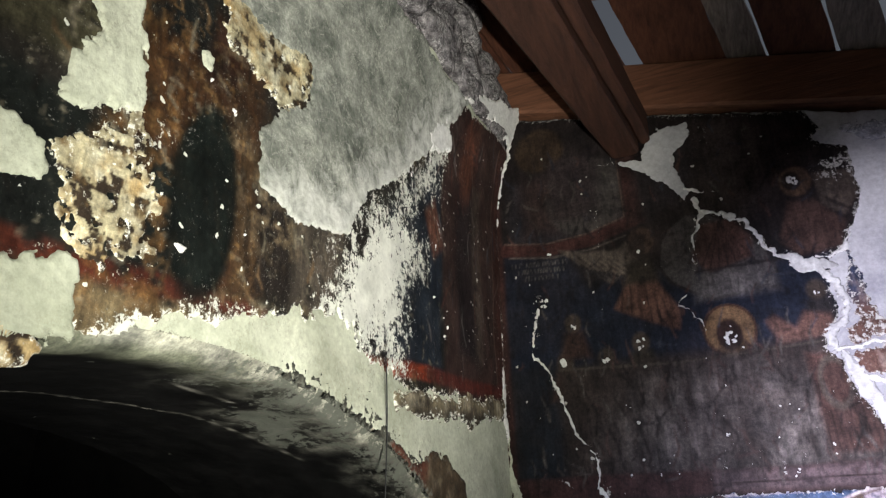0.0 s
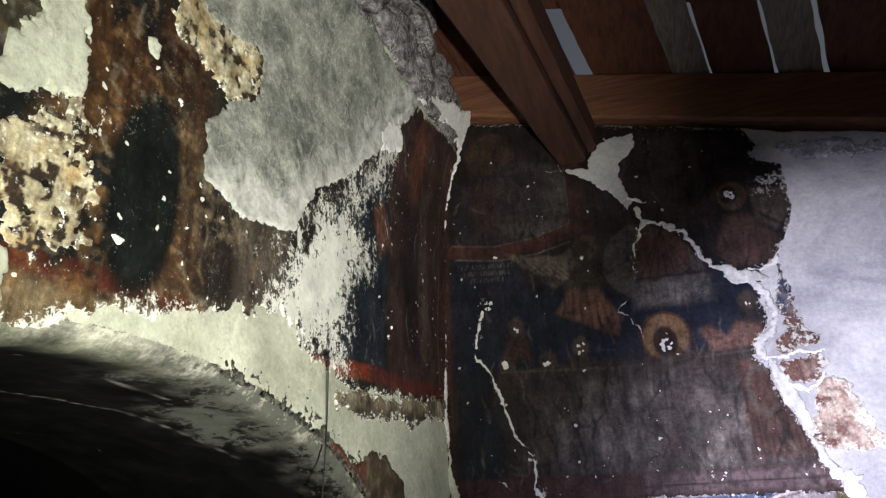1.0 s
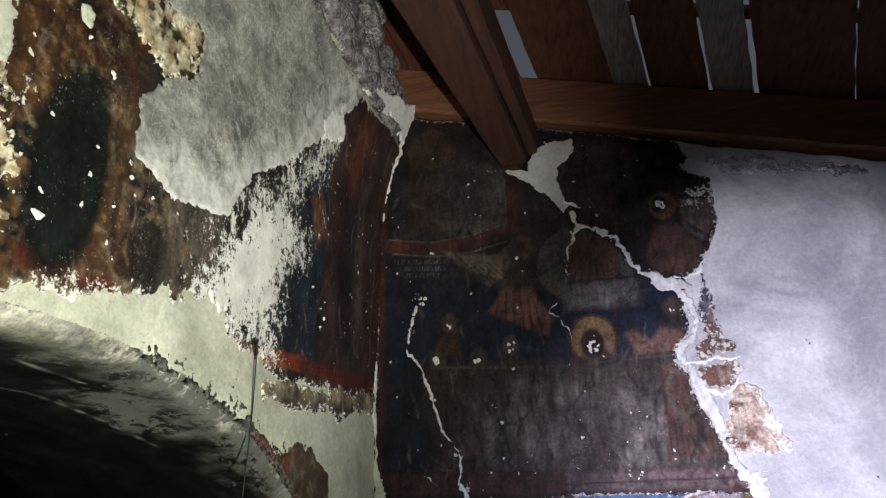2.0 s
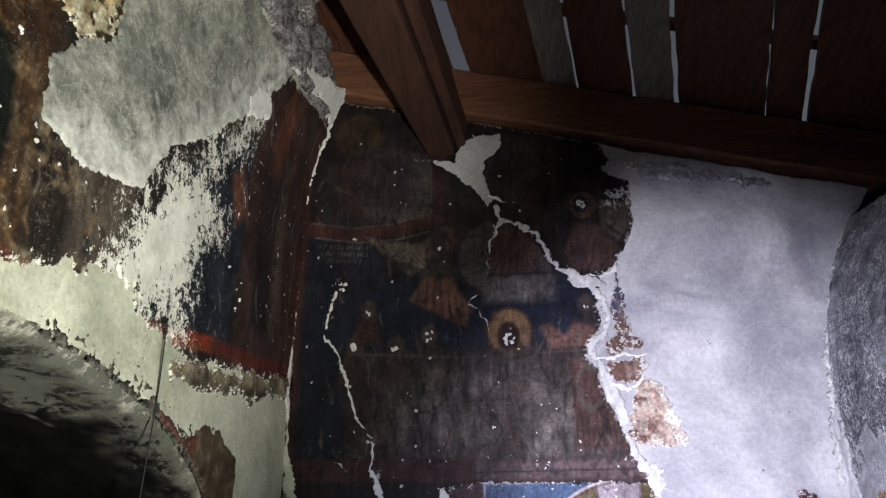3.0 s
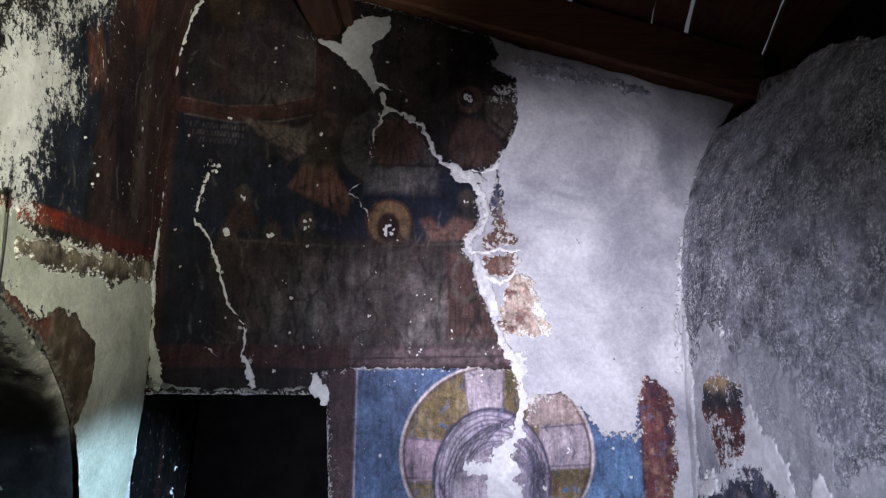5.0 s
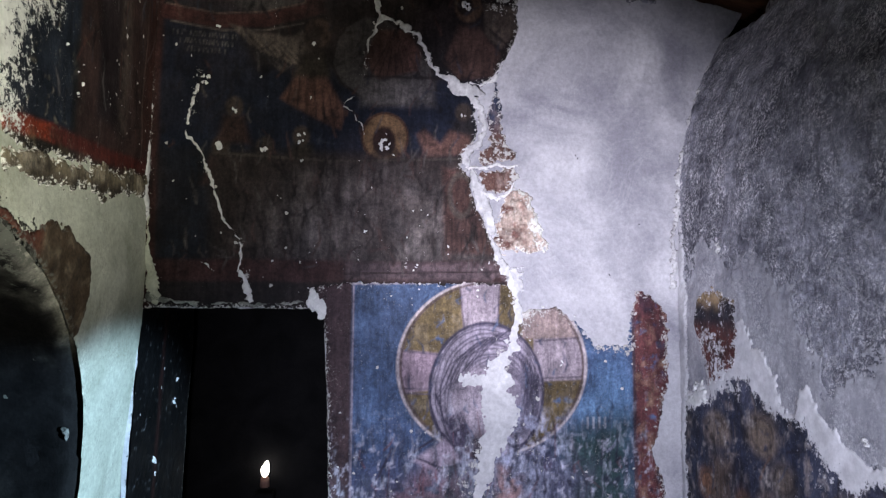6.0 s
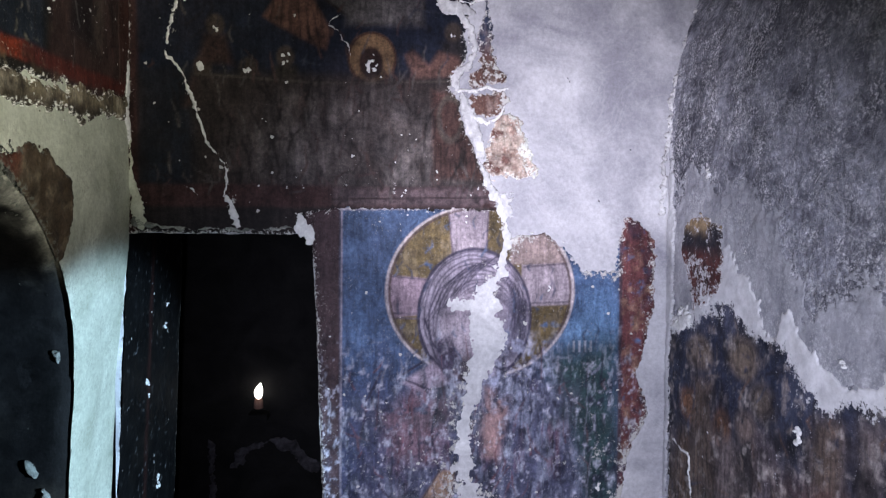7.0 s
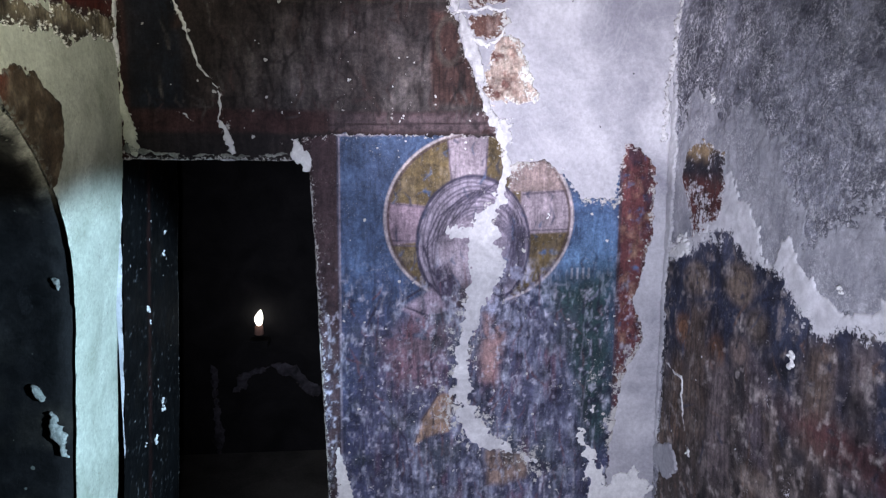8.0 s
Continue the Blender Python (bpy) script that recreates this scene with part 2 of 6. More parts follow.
def plaster_material(name, a, b, stain, scale=4.0, relief=0.006, rough=0.9, stain_at=0.56, line_colour=None, coarse=35, specks=0.8, veins=0.3, crust=0.0):
    """Bare lime plaster with trowel marks, stains and pale salt lines."""
    m, t, bs, co = nodes_of(name, rough, 0.2)
    c = ramp_colour(t, noise_node(t, co, scale, 8, 0.62, distort=0.6), 0.32, 0.68, a, b)
    c = mix(t, ramp(t, noise_node(t, co, scale * 0.45, 7, 0.6), stain_at, stain_at + 0.16, 0, 0.8), c, stain)
    c = mix(t, 1.0, c, ramp_colour(t, noise_node(t, co, 55, 6, 0.7), 0.3, 0.7, (0.8, 0.8, 0.8), (1.12, 1.12, 1.12)), "MULTIPLY")
    if line_colour:
        w = noise_node(t, co, scale * 1.2, 5, 0.55, distort=1.2)
        d = t.nodes.new("ShaderNodeMath")
        d.operation = "ABSOLUTE"
        d2 = t.nodes.new("ShaderNodeMath")
        d2.operation = "SUBTRACT"
        t.links.new(w, d2.inputs[0])
        d2.inputs[1].default_value = 0.52
        t.links.new(d2.outputs[0], d.inputs[0])
        c = mix(t, ramp(t, d.outputs[0], 0.0, 0.014, veins, 0.0), c, line_colour)
        c = mix(t, times(t, ramp(t, noise_node(t, co, 95, 7, 0.8), 0.49, 0.58, 0, specks), ramp(t, noise_node(t, co, 8, 6, 0.7), 0.4, 0.60)), c, line_colour)
    if crust:
        c = mix(t, crust, c, mix(t, 1.0, c, ramp_colour(t, noise_node(t, co, 26, 12, 0.8), 0.40, 0.62, (0.35, 0.35, 0.37), (1.9, 1.88, 1.86)), "MULTIPLY"))
        lost = t.nodes.new("ShaderNodeAttribute")
        lost.attribute_name = "loss"
        add = t.nodes.new("ShaderNodeMath")
        add.operation = "ADD"
        t.links.new(lost.outputs["Fac"], add.inputs[0])
        t.links.new(noise_node(t, co, 16, 12, 0.7, distort=0.8), add.inputs[1])
        c = mix(t, ramp(t, add.outputs[0], 0.82, 1.22, 0, 0.95), c, (0.8, 0.8, 0.78))
    c = mix(t, times(t, near_edge(t, co, 90, 0.50, 0.018), 0.8), c, (0.07, 0.06, 0.055))
    t.links.new(c, bs.inputs["Base Color"])
    bump(t, bs, noise_node(t, co, coarse, 9, 0.68), 0.7, relief)
    bump(t, bs, noise_node(t, co, 6, 5, 0.5), 0.5, relief * 2.5)
    return m


def wood_material(name, a, b, worn, along=(1.2, 14, 14)):
    m, t, bs, co = nodes_of(name, 0.7, 0.3)
    c = ramp_colour(t, noise_node(t, co, 3, 9, 0.7, along, 0.5), 0.3, 0.7, a, b)
    info = t.nodes.new("ShaderNodeObjectInfo")
    c = mix(t, 1.0, c, ramp_colour(t, info.outputs["Random"], 0, 1, (0.65, 0.65, 0.65), (1.35, 1.3, 1.25)), "MULTIPLY")
    c = mix(t, ramp(t, noise_node(t, co, 7, 8, 0.7), 0.6, 0.75, 0, 0.6), c, worn)
    t.links.new(c, bs.inputs["Base Color"])
    bump(t, bs, noise_node(t, co, 5, 9, 0.75, along), 0.7, 0.006)
    return m


FRESCO = fresco_material("fresco", micro=0.66, wear=0.6)
FRESCO_DARK = fresco_material("sooty_fresco", chips=0.2, wear=0.68)
FRESCO_LEFT = fresco_material("flaking_fresco", chip=(0.8, 0.8, 0.75), chips=0.35, fine_loss=0.45)
FRESCO_RIGHT = fresco_material("worn_fresco", chip=(0.80, 0.785, 0.82), chips=0.3, fine_loss=0.4)
FRESCO_ARCH = fresco_material("dark_soffit", chip=(0.14, 0.145, 0.128), chips=0.12, wear=0.66, streak=(2, 2, 2))
PLASTER = plaster_material("lime_plaster", (0.30, 0.295, 0.34), (0.72, 0.71, 0.74), (0.25, 0.245, 0.29), 2.3, 0.005, stain_at=0.50, line_colour=(0.85, 0.84, 0.85), specks=0.1, veins=0.1)
PLASTER_LEFT = plaster_material("weathered_plaster", (0.38, 0.40, 0.315), (0.69, 0.71, 0.60), (0.32, 0.33, 0.26), 4.0, 0.006, line_colour=(0.24, 0.23, 0.18), specks=0.45, veins=0.0)
PLASTER_GREY = plaster_material("grey_cement_plaster", (0.09, 0.1, 0.09), (0.36, 0.37, 0.34), (0.07, 0.075, 0.07), 8.0, 0.008, line_colour=(0.55, 0.55, 0.5), veins=0.45, specks=0.5, crust=0.35)
PLASTER_ROUGH = plaster_material("rough_cast_plaster", (0.12, 0.12, 0.15), (0.50, 0.50, 0.58), (0.065, 0.065, 0.085), 5.5, 0.024, line_colour=(0.85, 0.84, 0.88), coarse=40, specks=1.0, veins=0.4, stain_at=0.50, crust=0.5)
PLASTER_WASH = plaster_material("grey_lime_wash", (0.24, 0.24, 0.28), (0.50, 0.495, 0.54), (0.16, 0.16, 0.19), 6.0, 0.005, line_colour=(0.72, 0.71, 0.75), specks=0.7, veins=0.2)
CRACK = plaster_material("crack_fill", (0.42, 0.41, 0.43), (0.84, 0.83, 0.84), (0.24, 0.23, 0.25), 20.0, 0.005, stain_at=0.60)
WHITE = plaster_material("white_lime_fill", (0.7, 0.69, 0.7), (0.86, 0.85, 0.85), (0.55, 0.53, 0.55), 9.0, 0.004, stain_at=0.6)
LIME = plaster_material("grey_lime_fill", (0.55, 0.54, 0.57), (0.82, 0.81, 0.83), (0.44, 0.43, 0.46), 9.0, 0.004, stain_at=0.58)
STONE = plaster_material("dark_rubble", (0.035, 0.03, 0.034), (0.40, 0.37, 0.40), (0.022, 0.02, 0.022), 16.0, 0.04, stain_at=0.50, line_colour=(0.7, 0.68, 0.7), specks=1.0, crust=0.8)
BRICK = plaster_material("brick", (0.24, 0.12, 0.09), (0.4, 0.25, 0.2), (0.5, 0.47, 0.44), 14.0, 0.006, stain_at=0.57)
TIMBER = wood_material("brown_timber", (0.08, 0.034, 0.022), (0.25, 0.113, 0.068), (0.05, 0.028, 0.02))
BOARD = wood_material("dark_board", (0.04, 0.015, 0.010), (0.125, 0.05, 0.032), (0.016, 0.009, 0.008), (14, 0.8, 14))
RAFTER = wood_material("dark_rafter", (0.022, 0.010, 0.008), (0.080, 0.034, 0.024), (0.010, 0.007, 0.006), (9, 0.8, 9))
BOARD_GREY = wood_material("weathered_board", (0.08, 0.066, 0.06), (0.27, 0.235, 0.22), (0.04, 0.034, 0.034), (22, 0.8, 14))
# pale plaster darkened in its colour, as the unlit back room dims it
DIM = plaster_material("dim_masonry", (0.012, 0.011, 0.013), (0.075, 0.07, 0.085), (0.01, 0.01, 0.01), 16.0, 0.01)
# shade put into the colour: near black keeps unlit rooms and gaps dark
NEAR_BLACK = plaster_material("near_black_masonry", (0.003, 0.003, 0.0035), (0.012, 0.011, 0.012), (0.003, 0.003, 0.003), 5.0, 0.008)
EARTH = plaster_material("stone_floor", (0.06, 0.055, 0.05), (0.12, 0.11, 0.1), (0.04, 0.035, 0.035), 3.0, 0.01)
CABLE = nodes_of("black_cable", 0.5)[0]
CABLE.node_tree.nodes["Principled BSDF"].inputs["Base Color"].default_value = (0.02, 0.02, 0.022, 1)


# ---- the shell ----
def roof_z(x, y):
    return 4.235 - 0.25 * x - 0.25 * y


ARCH_Y, ARCH_Z, ARCH_A, ARCH_B = -1.82, 1.45, 1.42, 0.86
DOOR = [(-0.09, -1.0), (0.03, 1.955), (0.765, 1.955), (0.785, 1.6), (0.88, -1.0)]   # splayed outline


def prism(bm, outline, axis, a, b):
    """An outline in the plane across an axis, made solid from a to b."""
    put = (lambda p, d: (p[0], d, p[1])) if axis == "y" else (lambda p, d: (d, p[0], p[1]))
    f = bm.faces.new([bm.verts.new(put(p, a)) for p in outline])
    moved = bmesh.ops.extrude_face_region(bm, geom=[f])["geom"]
    for g in moved:
        if isinstance(g, bmesh.types.BMVert):
            g.co = Vector(put((g.co.x, g.co.z) if axis == "y" else (g.co.y, g.co.z), b))


wall_north = thing("wall_north", "cracked church wall with dark frescoes and bare lime plaster", "wall", kind="structure")
bm = bmesh.new()
prism(bm, [(-0.9, 0), (-0.115, 0), (0.02, 1.955), (0.765, 1.955), (0.78, 1.6), (0.85, 0), (3.6, 0), (3.6, 3.04), (-0.9, 4.18)], "y", 0.03, 0.8)
part("masonry", bm, NEAR_BLACK, wall_north)

wall_left = thing("wall_left", "church side wall with a wide arch and peeling frescoes", "wall", kind="structure")
bm = bmesh.new()
arc = [(ARCH_Y + ARCH_A * math.cos(a), ARCH_Z + ARCH_B * math.sin(a)) for a in np.linspace(0, math.pi, 40)]
prism(bm, [(0.03, 0), (0.03, 3.74), (-4.6, 3.74), (-4.6, 0), (arc[-1][0] - 0.02, 0)] + [(y, z + 0.02) for y, z in arc[::-1]] + [(arc[0][0] + 0.02, 0)], "x", -0.12, -0.9)
part("masonry", bm, NEAR_BLACK, wall_left)

wall_right = thing("wall_right", "church side wall of rough grey plaster over worn frescoes", "wall", kind="structure")
bm = bmesh.new()
prism(bm, [(2.36, 0), (2.36, 2.5), (2.46, 2.9), (2.56, 3.05), (2.9, 3.1), (2.95, 3.6), (3.5, 3.6), (3.5, 0)], "y", 0.03, -4.6)
part("masonry", bm, NEAR_BLACK, wall_right)

wall_back = thing("wall_back", "plain sooty wall closing the room behind", "wall", kind="structure")
bm = bmesh.new()
add_box(bm, -3.0, 3.5, -5.0, -4.6, 0, 5.6)
part("masonry", bm, EARTH, wall_back)

floor = thing("floor", "worn stone floor of the church", "floor", kind="structure")
bm = bmesh.new()
add_box(bm, -3.2, 3.5, -5.0, 3.2, -0.2, 0.0)
part("slab", bm, EARTH, floor)

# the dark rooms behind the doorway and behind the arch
back_room = thing("wall_back_room", "near-black walls of the dark room behind the doorway", "wall", kind="structure")
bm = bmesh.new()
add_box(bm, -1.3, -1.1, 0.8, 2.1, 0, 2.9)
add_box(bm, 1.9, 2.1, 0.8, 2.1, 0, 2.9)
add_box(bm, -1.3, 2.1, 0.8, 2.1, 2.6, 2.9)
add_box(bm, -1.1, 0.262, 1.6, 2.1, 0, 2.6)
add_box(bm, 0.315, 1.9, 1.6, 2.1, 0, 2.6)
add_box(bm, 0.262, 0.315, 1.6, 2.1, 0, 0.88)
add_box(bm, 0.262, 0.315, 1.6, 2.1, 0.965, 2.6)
part("masonry", bm, NEAR_BLACK, back_room)
side_room = thing("wall_side_room", "near-black walls of the dark aisle beyond the arch", "wall", kind="structure")
bm = bmesh.new()
add_box(bm, -3.2, -3.0, -4.8, 0.8, 0, 3.8)
add_box(bm, -3.0, -0.9, 0.0, 0.3, 0, 3.8)
add_box(bm, -3.0, -0.9, -4.8, -4.6, 0, 3.8)
add_box(bm, -3.2, -0.5, -4.8, 0.8, 3.745, 3.9)
part("masonry", bm, NEAR_BLACK, side_room)


# ---- north wall: bare plaster, then the painted coats on it ----
def beam_low(u):
    return 3.985 - 0.25 * u


# plaster stops short of the beam so near-black masonry makes its shadow line
sheet("plaster", on_north, (-0.02, 2.75, 0.0, 4.0), 0.014,
      lambda u, v: np.minimum(np.minimum(beam_low(u) - 0.03 - v + 0.02 * fbm(u, v, 8, 3, 3), right_x(v) + 0.02 - u),
                              -poly(u, v, DOOR) + 0.008 * fbm(u, v, 12, 3, 8)),
      0.0, PLASTER, wall_north, label="bare lavender white lime plaster")

UPPER = [(0.03, 4.0), (1.42, 3.72), (1.47, 3.60), (1.51, 3.49), (1.46, 3.45), (1.50, 3.42), (1.586, 3.39), (1.59, 3.19), (1.53, 3.04), (1.487, 2.96), (1.42, 2.935),
         (1.40, 2.83), (1.42, 2.72), (1.40, 2.665), (1.35, 2.62), (1.345, 2.565), (1.385, 2.515), (1.40, 2.43), (1.43, 2.35), (1.465, 2.26), (1.49, 2.18), (1.54, 2.09), (1.57, 2.03), (0.78, 2.03), (0.77, 1.945), (0.03, 1.945)]


def upper_field(u, v):
    s = poly(u, v, UPPER) + ragged(u, v, 11, 0.010, 0.004)
    return np.minimum(np.minimum(s, beam_low(u) - 0.025 - v + 0.012 * fbm(u, v, 14, 3, 9)), -poly(u, v, DOOR) + 0.006 * fbm(u, v, 20, 3, 12))


LONG_CRACKS = [[(0.23, 2.95), (0.19, 2.71), (0.28, 2.50), (0.34, 2.33), (0.42, 2.24), (0.46, 2.0)], [(0.92, 3.4), (0.99, 3.21), (0.94, 3.11), (0.92, 2.96)], [(0.99, 3.21), (1.15, 3.14), (1.20, 3.02), (1.43, 2.89)]]


def crack_dust(u, v):
    return 0.62 * step(0.022 - np.minimum.reduce([line(u, v, q) for q in LONG_CRACKS]), 0.035) * (0.6 + 0.6 * fbm(u, v, 12, 3, 283))


NAVY = (0.012, 0.018, 0.04)


def upper_paint(u, v):
    p = Paint(u, v, (0.022, 0.017, 0.019))
    soft = 0.02 * fbm(u, v, 7, 3, 70)
    p.lay(box(u, v, 0.0, 1.6, 2.6, 2.97) + soft, NAVY, 0.05)
    p.lay(box(u, v, 0.08, 0.45, 2.9, 3.2) + soft, NAVY, 0.04)
    p.lay(box(u, v, 0.08, 0.3, 2.1, 2.62) + soft, (0.012, 0.017, 0.03), 0.05)
    # throne, arc and hanging cloths at the top
    p.lay(oval(u, v, 0.30, 3.70, 0.125, 0.12) + soft * 0.3, (0.075, 0.045, 0.024), 0.015)
    p.lay(box(u, v, 0.14, 0.70, 3.2, 3.55) + soft, (0.030, 0.028, 0.040), 0.04)
    p.lay(box(u, v, 0.20, 0.36, 3.25, 3.55) + soft, (0.055, 0.030, 0.030), 0.05)
    p.lay(oval(u, v, 0.50, 3.40, 0.19, 0.20) + soft * 0.4, (0.085, 0.075, 0.075), 0.02, worn=0.12)
    p.lay(box(u, v, 0.33, 0.56, 3.30, 3.62) + soft, (0.05, 0.036, 0.042), 0.05)
    p.lay(line(u, v, [(0.09, 3.20), (0.30, 3.165), (0.50, 3.18), (0.70, 3.235)], [0.062] * 4), (0.085, 0.026, 0.024), 0.008)
    p.lay(box(u, v, 0.67, 0.75, 3.22, 3.60) + soft * 0.2, (0.065, 0.024, 0.023), 0.012)
    p.lay(line(u, v, [(0.09, 3.235), (0.30, 3.20), (0.50, 3.215), (0.665, 3.262), (0.665, 3.55)], [0.006] * 5), (0.16, 0.10, 0.08), 0.004)
    p.lay(line(u, v, [(0.11, 3.16), (0.32, 3.125), (0.51, 3.135), (0.66, 3.17)], [0.006] * 4), (0.2, 0.17, 0.15), 0.005)
    p.lay(poly(u, v, [(0.75, 3.25), (0.95, 3.3), (1.05, 3.5), (0.95, 3.68), (0.72, 3.5)]) + soft, (0.03, 0.024, 0.03), 0.04)
    p.lay(poly(u, v, [(0.98, 3.24), (1.0, 3.66), (1.45, 3.58), (1.44, 3.42), (1.34, 3.33), (1.28, 3.2), (1.15, 3.16)]) + soft, (0.046, 0.032, 0.032), 0.06)
    p.lay(oval(u, v, 1.18, 3.40, 0.14, 0.22) + soft, (0.060, 0.044, 0.045), 0.05, worn=0.1)
    # the round glory with its inner robe
    glory = poly(u, v, [(0.78, 3.0), (0.80, 3.10), (0.84, 3.166), (0.92, 3.217), (1.0, 3.21), (1.12, 3.13), (1.21, 3.005), (1.227, 2.898), (1.10, 2.84), (0.977, 2.821), (0.90, 2.863), (0.82, 2.92)])
    p.lay(glory + soft * 0.2, (0.105, 0.098, 0.104), 0.012, worn=0.12, seed=4)
    p.lay(0.006 - np.abs(glory), (0.025, 0.02, 0.024), 0.005)
    p.lay(box(u, v, 0.92, 1.22, 2.83, 2.93) + soft * 0.5, (0.15, 0.14, 0.145), 0.03, worn=0.15)
    p.lay(poly(u, v, [(0.97, 3.157), (1.098, 3.162), (1.166, 3.061), (1.16, 2.981), (0.983, 2.938), (0.91, 2.996)]) + soft * 0.3, (0.115, 0.052, 0.042), 0.012)
    for k in range(7):
        a = 0.95 + 0.035 * k
        p.lay(line(u, v, [(1.05, 3.16), (a, 2.96)], [0.002, 0.005]), (0.03, 0.017, 0.016), 0.004)
    p.lay(box(u, v, 0.92, 1.28, 2.945, 2.958) + soft * 0.3, (0.02, 0.016, 0.02), 0.008)
    # winged figures, kept to plain patches of colour
    p.lay(poly(u, v, [(0.35, 3.155), (0.468, 3.121), (0.615, 3.111), (0.69, 3.16), (0.745, 3.075), (0.68, 3.02), (0.574, 2.955), (0.468, 3.04)]) + soft * 0.2, (0.19, 0.15, 0.125), 0.010, worn=0.08)
    p.lay(oval(u, v, 0.72, 3.13, 0.055, 0.065), (0.13, 0.075, 0.05), 0.01)
    for k in range(13):
        p.lay(line(u, v, [(0.40 + 0.018 * k, 3.07 - 0.007 * k), (0.47 + 0.017 * k, 3.02 - 0.009 * k)], [0.008, 0.003]), (0.02, 0.022, 0.035), 0.004)
    for k in range(9):
        a = 0.42 + 0.03 * k
        p.lay(line(u, v, [(a - 0.03, 3.12 - 0.2 * (a - 0.36)), (a + 0.06, 3.0 - 0.12 * (a - 0.4))], [0.003, 0.006]), (0.03, 0.025, 0.025), 0.004)
    p.lay(poly(u, v, [(0.666, 3.0), (0.755, 2.951), (0.838, 2.789), (0.823, 2.713), (0.725, 2.755), (0.573, 2.841)]) + soft * 0.4, (0.17, 0.075, 0.055), 0.012)
    for k in range(6):
        p.lay(line(u, v, [(0.62 + 0.03 * k, 2.97 - 0.02 * k), (0.6 + 0.04 * k, 2.82 - 0.02 * k)], [0.004, 0.006]), (0.045, 0.022, 0.022), 0.005)
    p.lay(poly(u, v, [(1.327, 3.187), (1.425, 3.18), (1.511, 3.066), (1.475, 2.962), (1.329, 2.945), (1.263, 3.028)]) + soft * 0.4, (0.115, 0.058, 0.046), 0.015)
    p.lay(poly(u, v, [(1.437, 3.291), (1.584, 3.279), (1.583, 3.169), (1.514, 3.092), (1.447, 3.151)]), (0.15, 0.115, 0.09), 0.012)
    for k in range(10):
        p.lay(line(u, v, [(1.44 + 0.014 * k, 3.20 - 0.012 * k), (1.50 + 0.01 * k, 3.13 - 0.006 * k)], [0.003, 0.004]), (0.025, 0.02, 0.02), 0.004)
    p.lay(oval(u, v, 1.37, 3.27, 0.06, 0.065), (0.16, 0.09, 0.05), 0.008)
    p.lay(oval(u, v, 1.355, 3.275, 0.036, 0.042), (0.03, 0.022, 0.02), 0.006)
    # the haloed bust in the row below
    p.lay(oval(u, v, 1.012, 2.685, 0.10, 0.107), (0.25, 0.14, 0.055), 0.006)
    p.lay(0.004 - np.abs(oval(u, v, 1.012, 2.685, 0.096, 0.103)), (0.09, 0.035, 0.02), 0.003)
    p.lay(oval(u, v, 1.008, 2.665, 0.05, 0.066), (0.035, 0.016, 0.014), 0.008)
    for k, (x, z) in enumerate([(0.33, 2.62), (0.51, 2.62), (0.66, 2.67), (0.38, 2.79), (1.35, 2.79), (0.70, 3.09)]):
        p.lay(oval(u, v, x, z + 0.008, 0.036, 0.044), (0.075, 0.055, 0.045), 0.01)
        p.lay(poly(u, v, [(x - 0.04, z - 0.03), (x + 0.04, z - 0.03), (x + 0.075, z - 0.15), (x - 0.075, z - 0.15)]) + soft * 0.4, [(0.06, 0.03, 0.026), (0.04, 0.035, 0.04), (0.05, 0.04, 0.03)][k % 3], 0.02)
    p.lay(poly(u, v, [(1.19, 2.60), (1.15, 2.70), (1.18, 2.72), (1.25, 2.66), (1.29, 2.72), (1.376, 2.70), (1.39, 2.62)]) + soft * 0.2, (0.18, 0.085, 0.065), 0.015)
    # long table and robes, rubbed pale
    p.lay(box(u, v, 0.3, 1.5, 2.15, 2.6) + soft, (0.045, 0.032, 0.03), 0.04)
    pale = oval(u, v, 1.0, 2.32, 0.5, 0.22) + 0.05 * fbm(u, v, 6, 3, 77)
    p.tint(step(pale, 0.09) * (0.42 + 0.7 * fbm(u * 3, v, 9, 4, 78)), (0.24, 0.21, 0.205))
    p.lay(line(u, v, [(0.3, 2.6), (0.8, 2.575), (1.4, 2.6)], [0.008] * 3), (0.09, 0.075, 0.06), 0.006)
    p.lay(poly(u, v, [(1.26, 2.56), (1.38, 2.54), (1.42, 2.36), (1.48, 2.19), (1.27, 2.19)]) + soft * 0.3, (0.11, 0.05, 0.04), 0.015)
    for k in range(9):
        p.lay(line(u, v, [(1.28 + 0.02 * k, 2.34), (1.275 + 0.023 * k, 2.2)], [0.003, 0.005]), (0.04, 0.02, 0.018), 0.004)
    p.lay(0.008 - np.abs(oval(u, v, 1.34, 2.44, 0.05, 0.09)), (0.13, 0.10, 0.08), 0.006)
    marks = random.Random(5)
    for row in range(3):
        x = 0.12 + 0.03 * row
        while x < 0.40 - 0.03 * row:
            z = 3.108 - 0.034 * row - 0.07 * (x - 0.1)
            p.lay(line(u, v, [(x, z), (x + marks.uniform(-0.006, 0.006), z + 0.018)], [0.004, 0.004]), (0.17, 0.165, 0.16), 0.003, worn=0.1, seed=row)
            x += marks.uniform(0.008, 0.020)
    # borders
    p.lay(box(u, v, -0.1, 1.6, 2.065, 2.155) + soft * 0.2, (0.07, 0.028, 0.028), 0.012)
    p.lay(box(u, v, 0.85, 1.6, 2.075, 2.15) + soft * 0.3, (0.16, 0.105, 0.12), 0.015, worn=0.1)
    p.lay(line(u, v, [(0.85, 2.10), (1.57, 2.115)], [0.006, 0.006]), (0.035, 0.02, 0.022), 0.004)
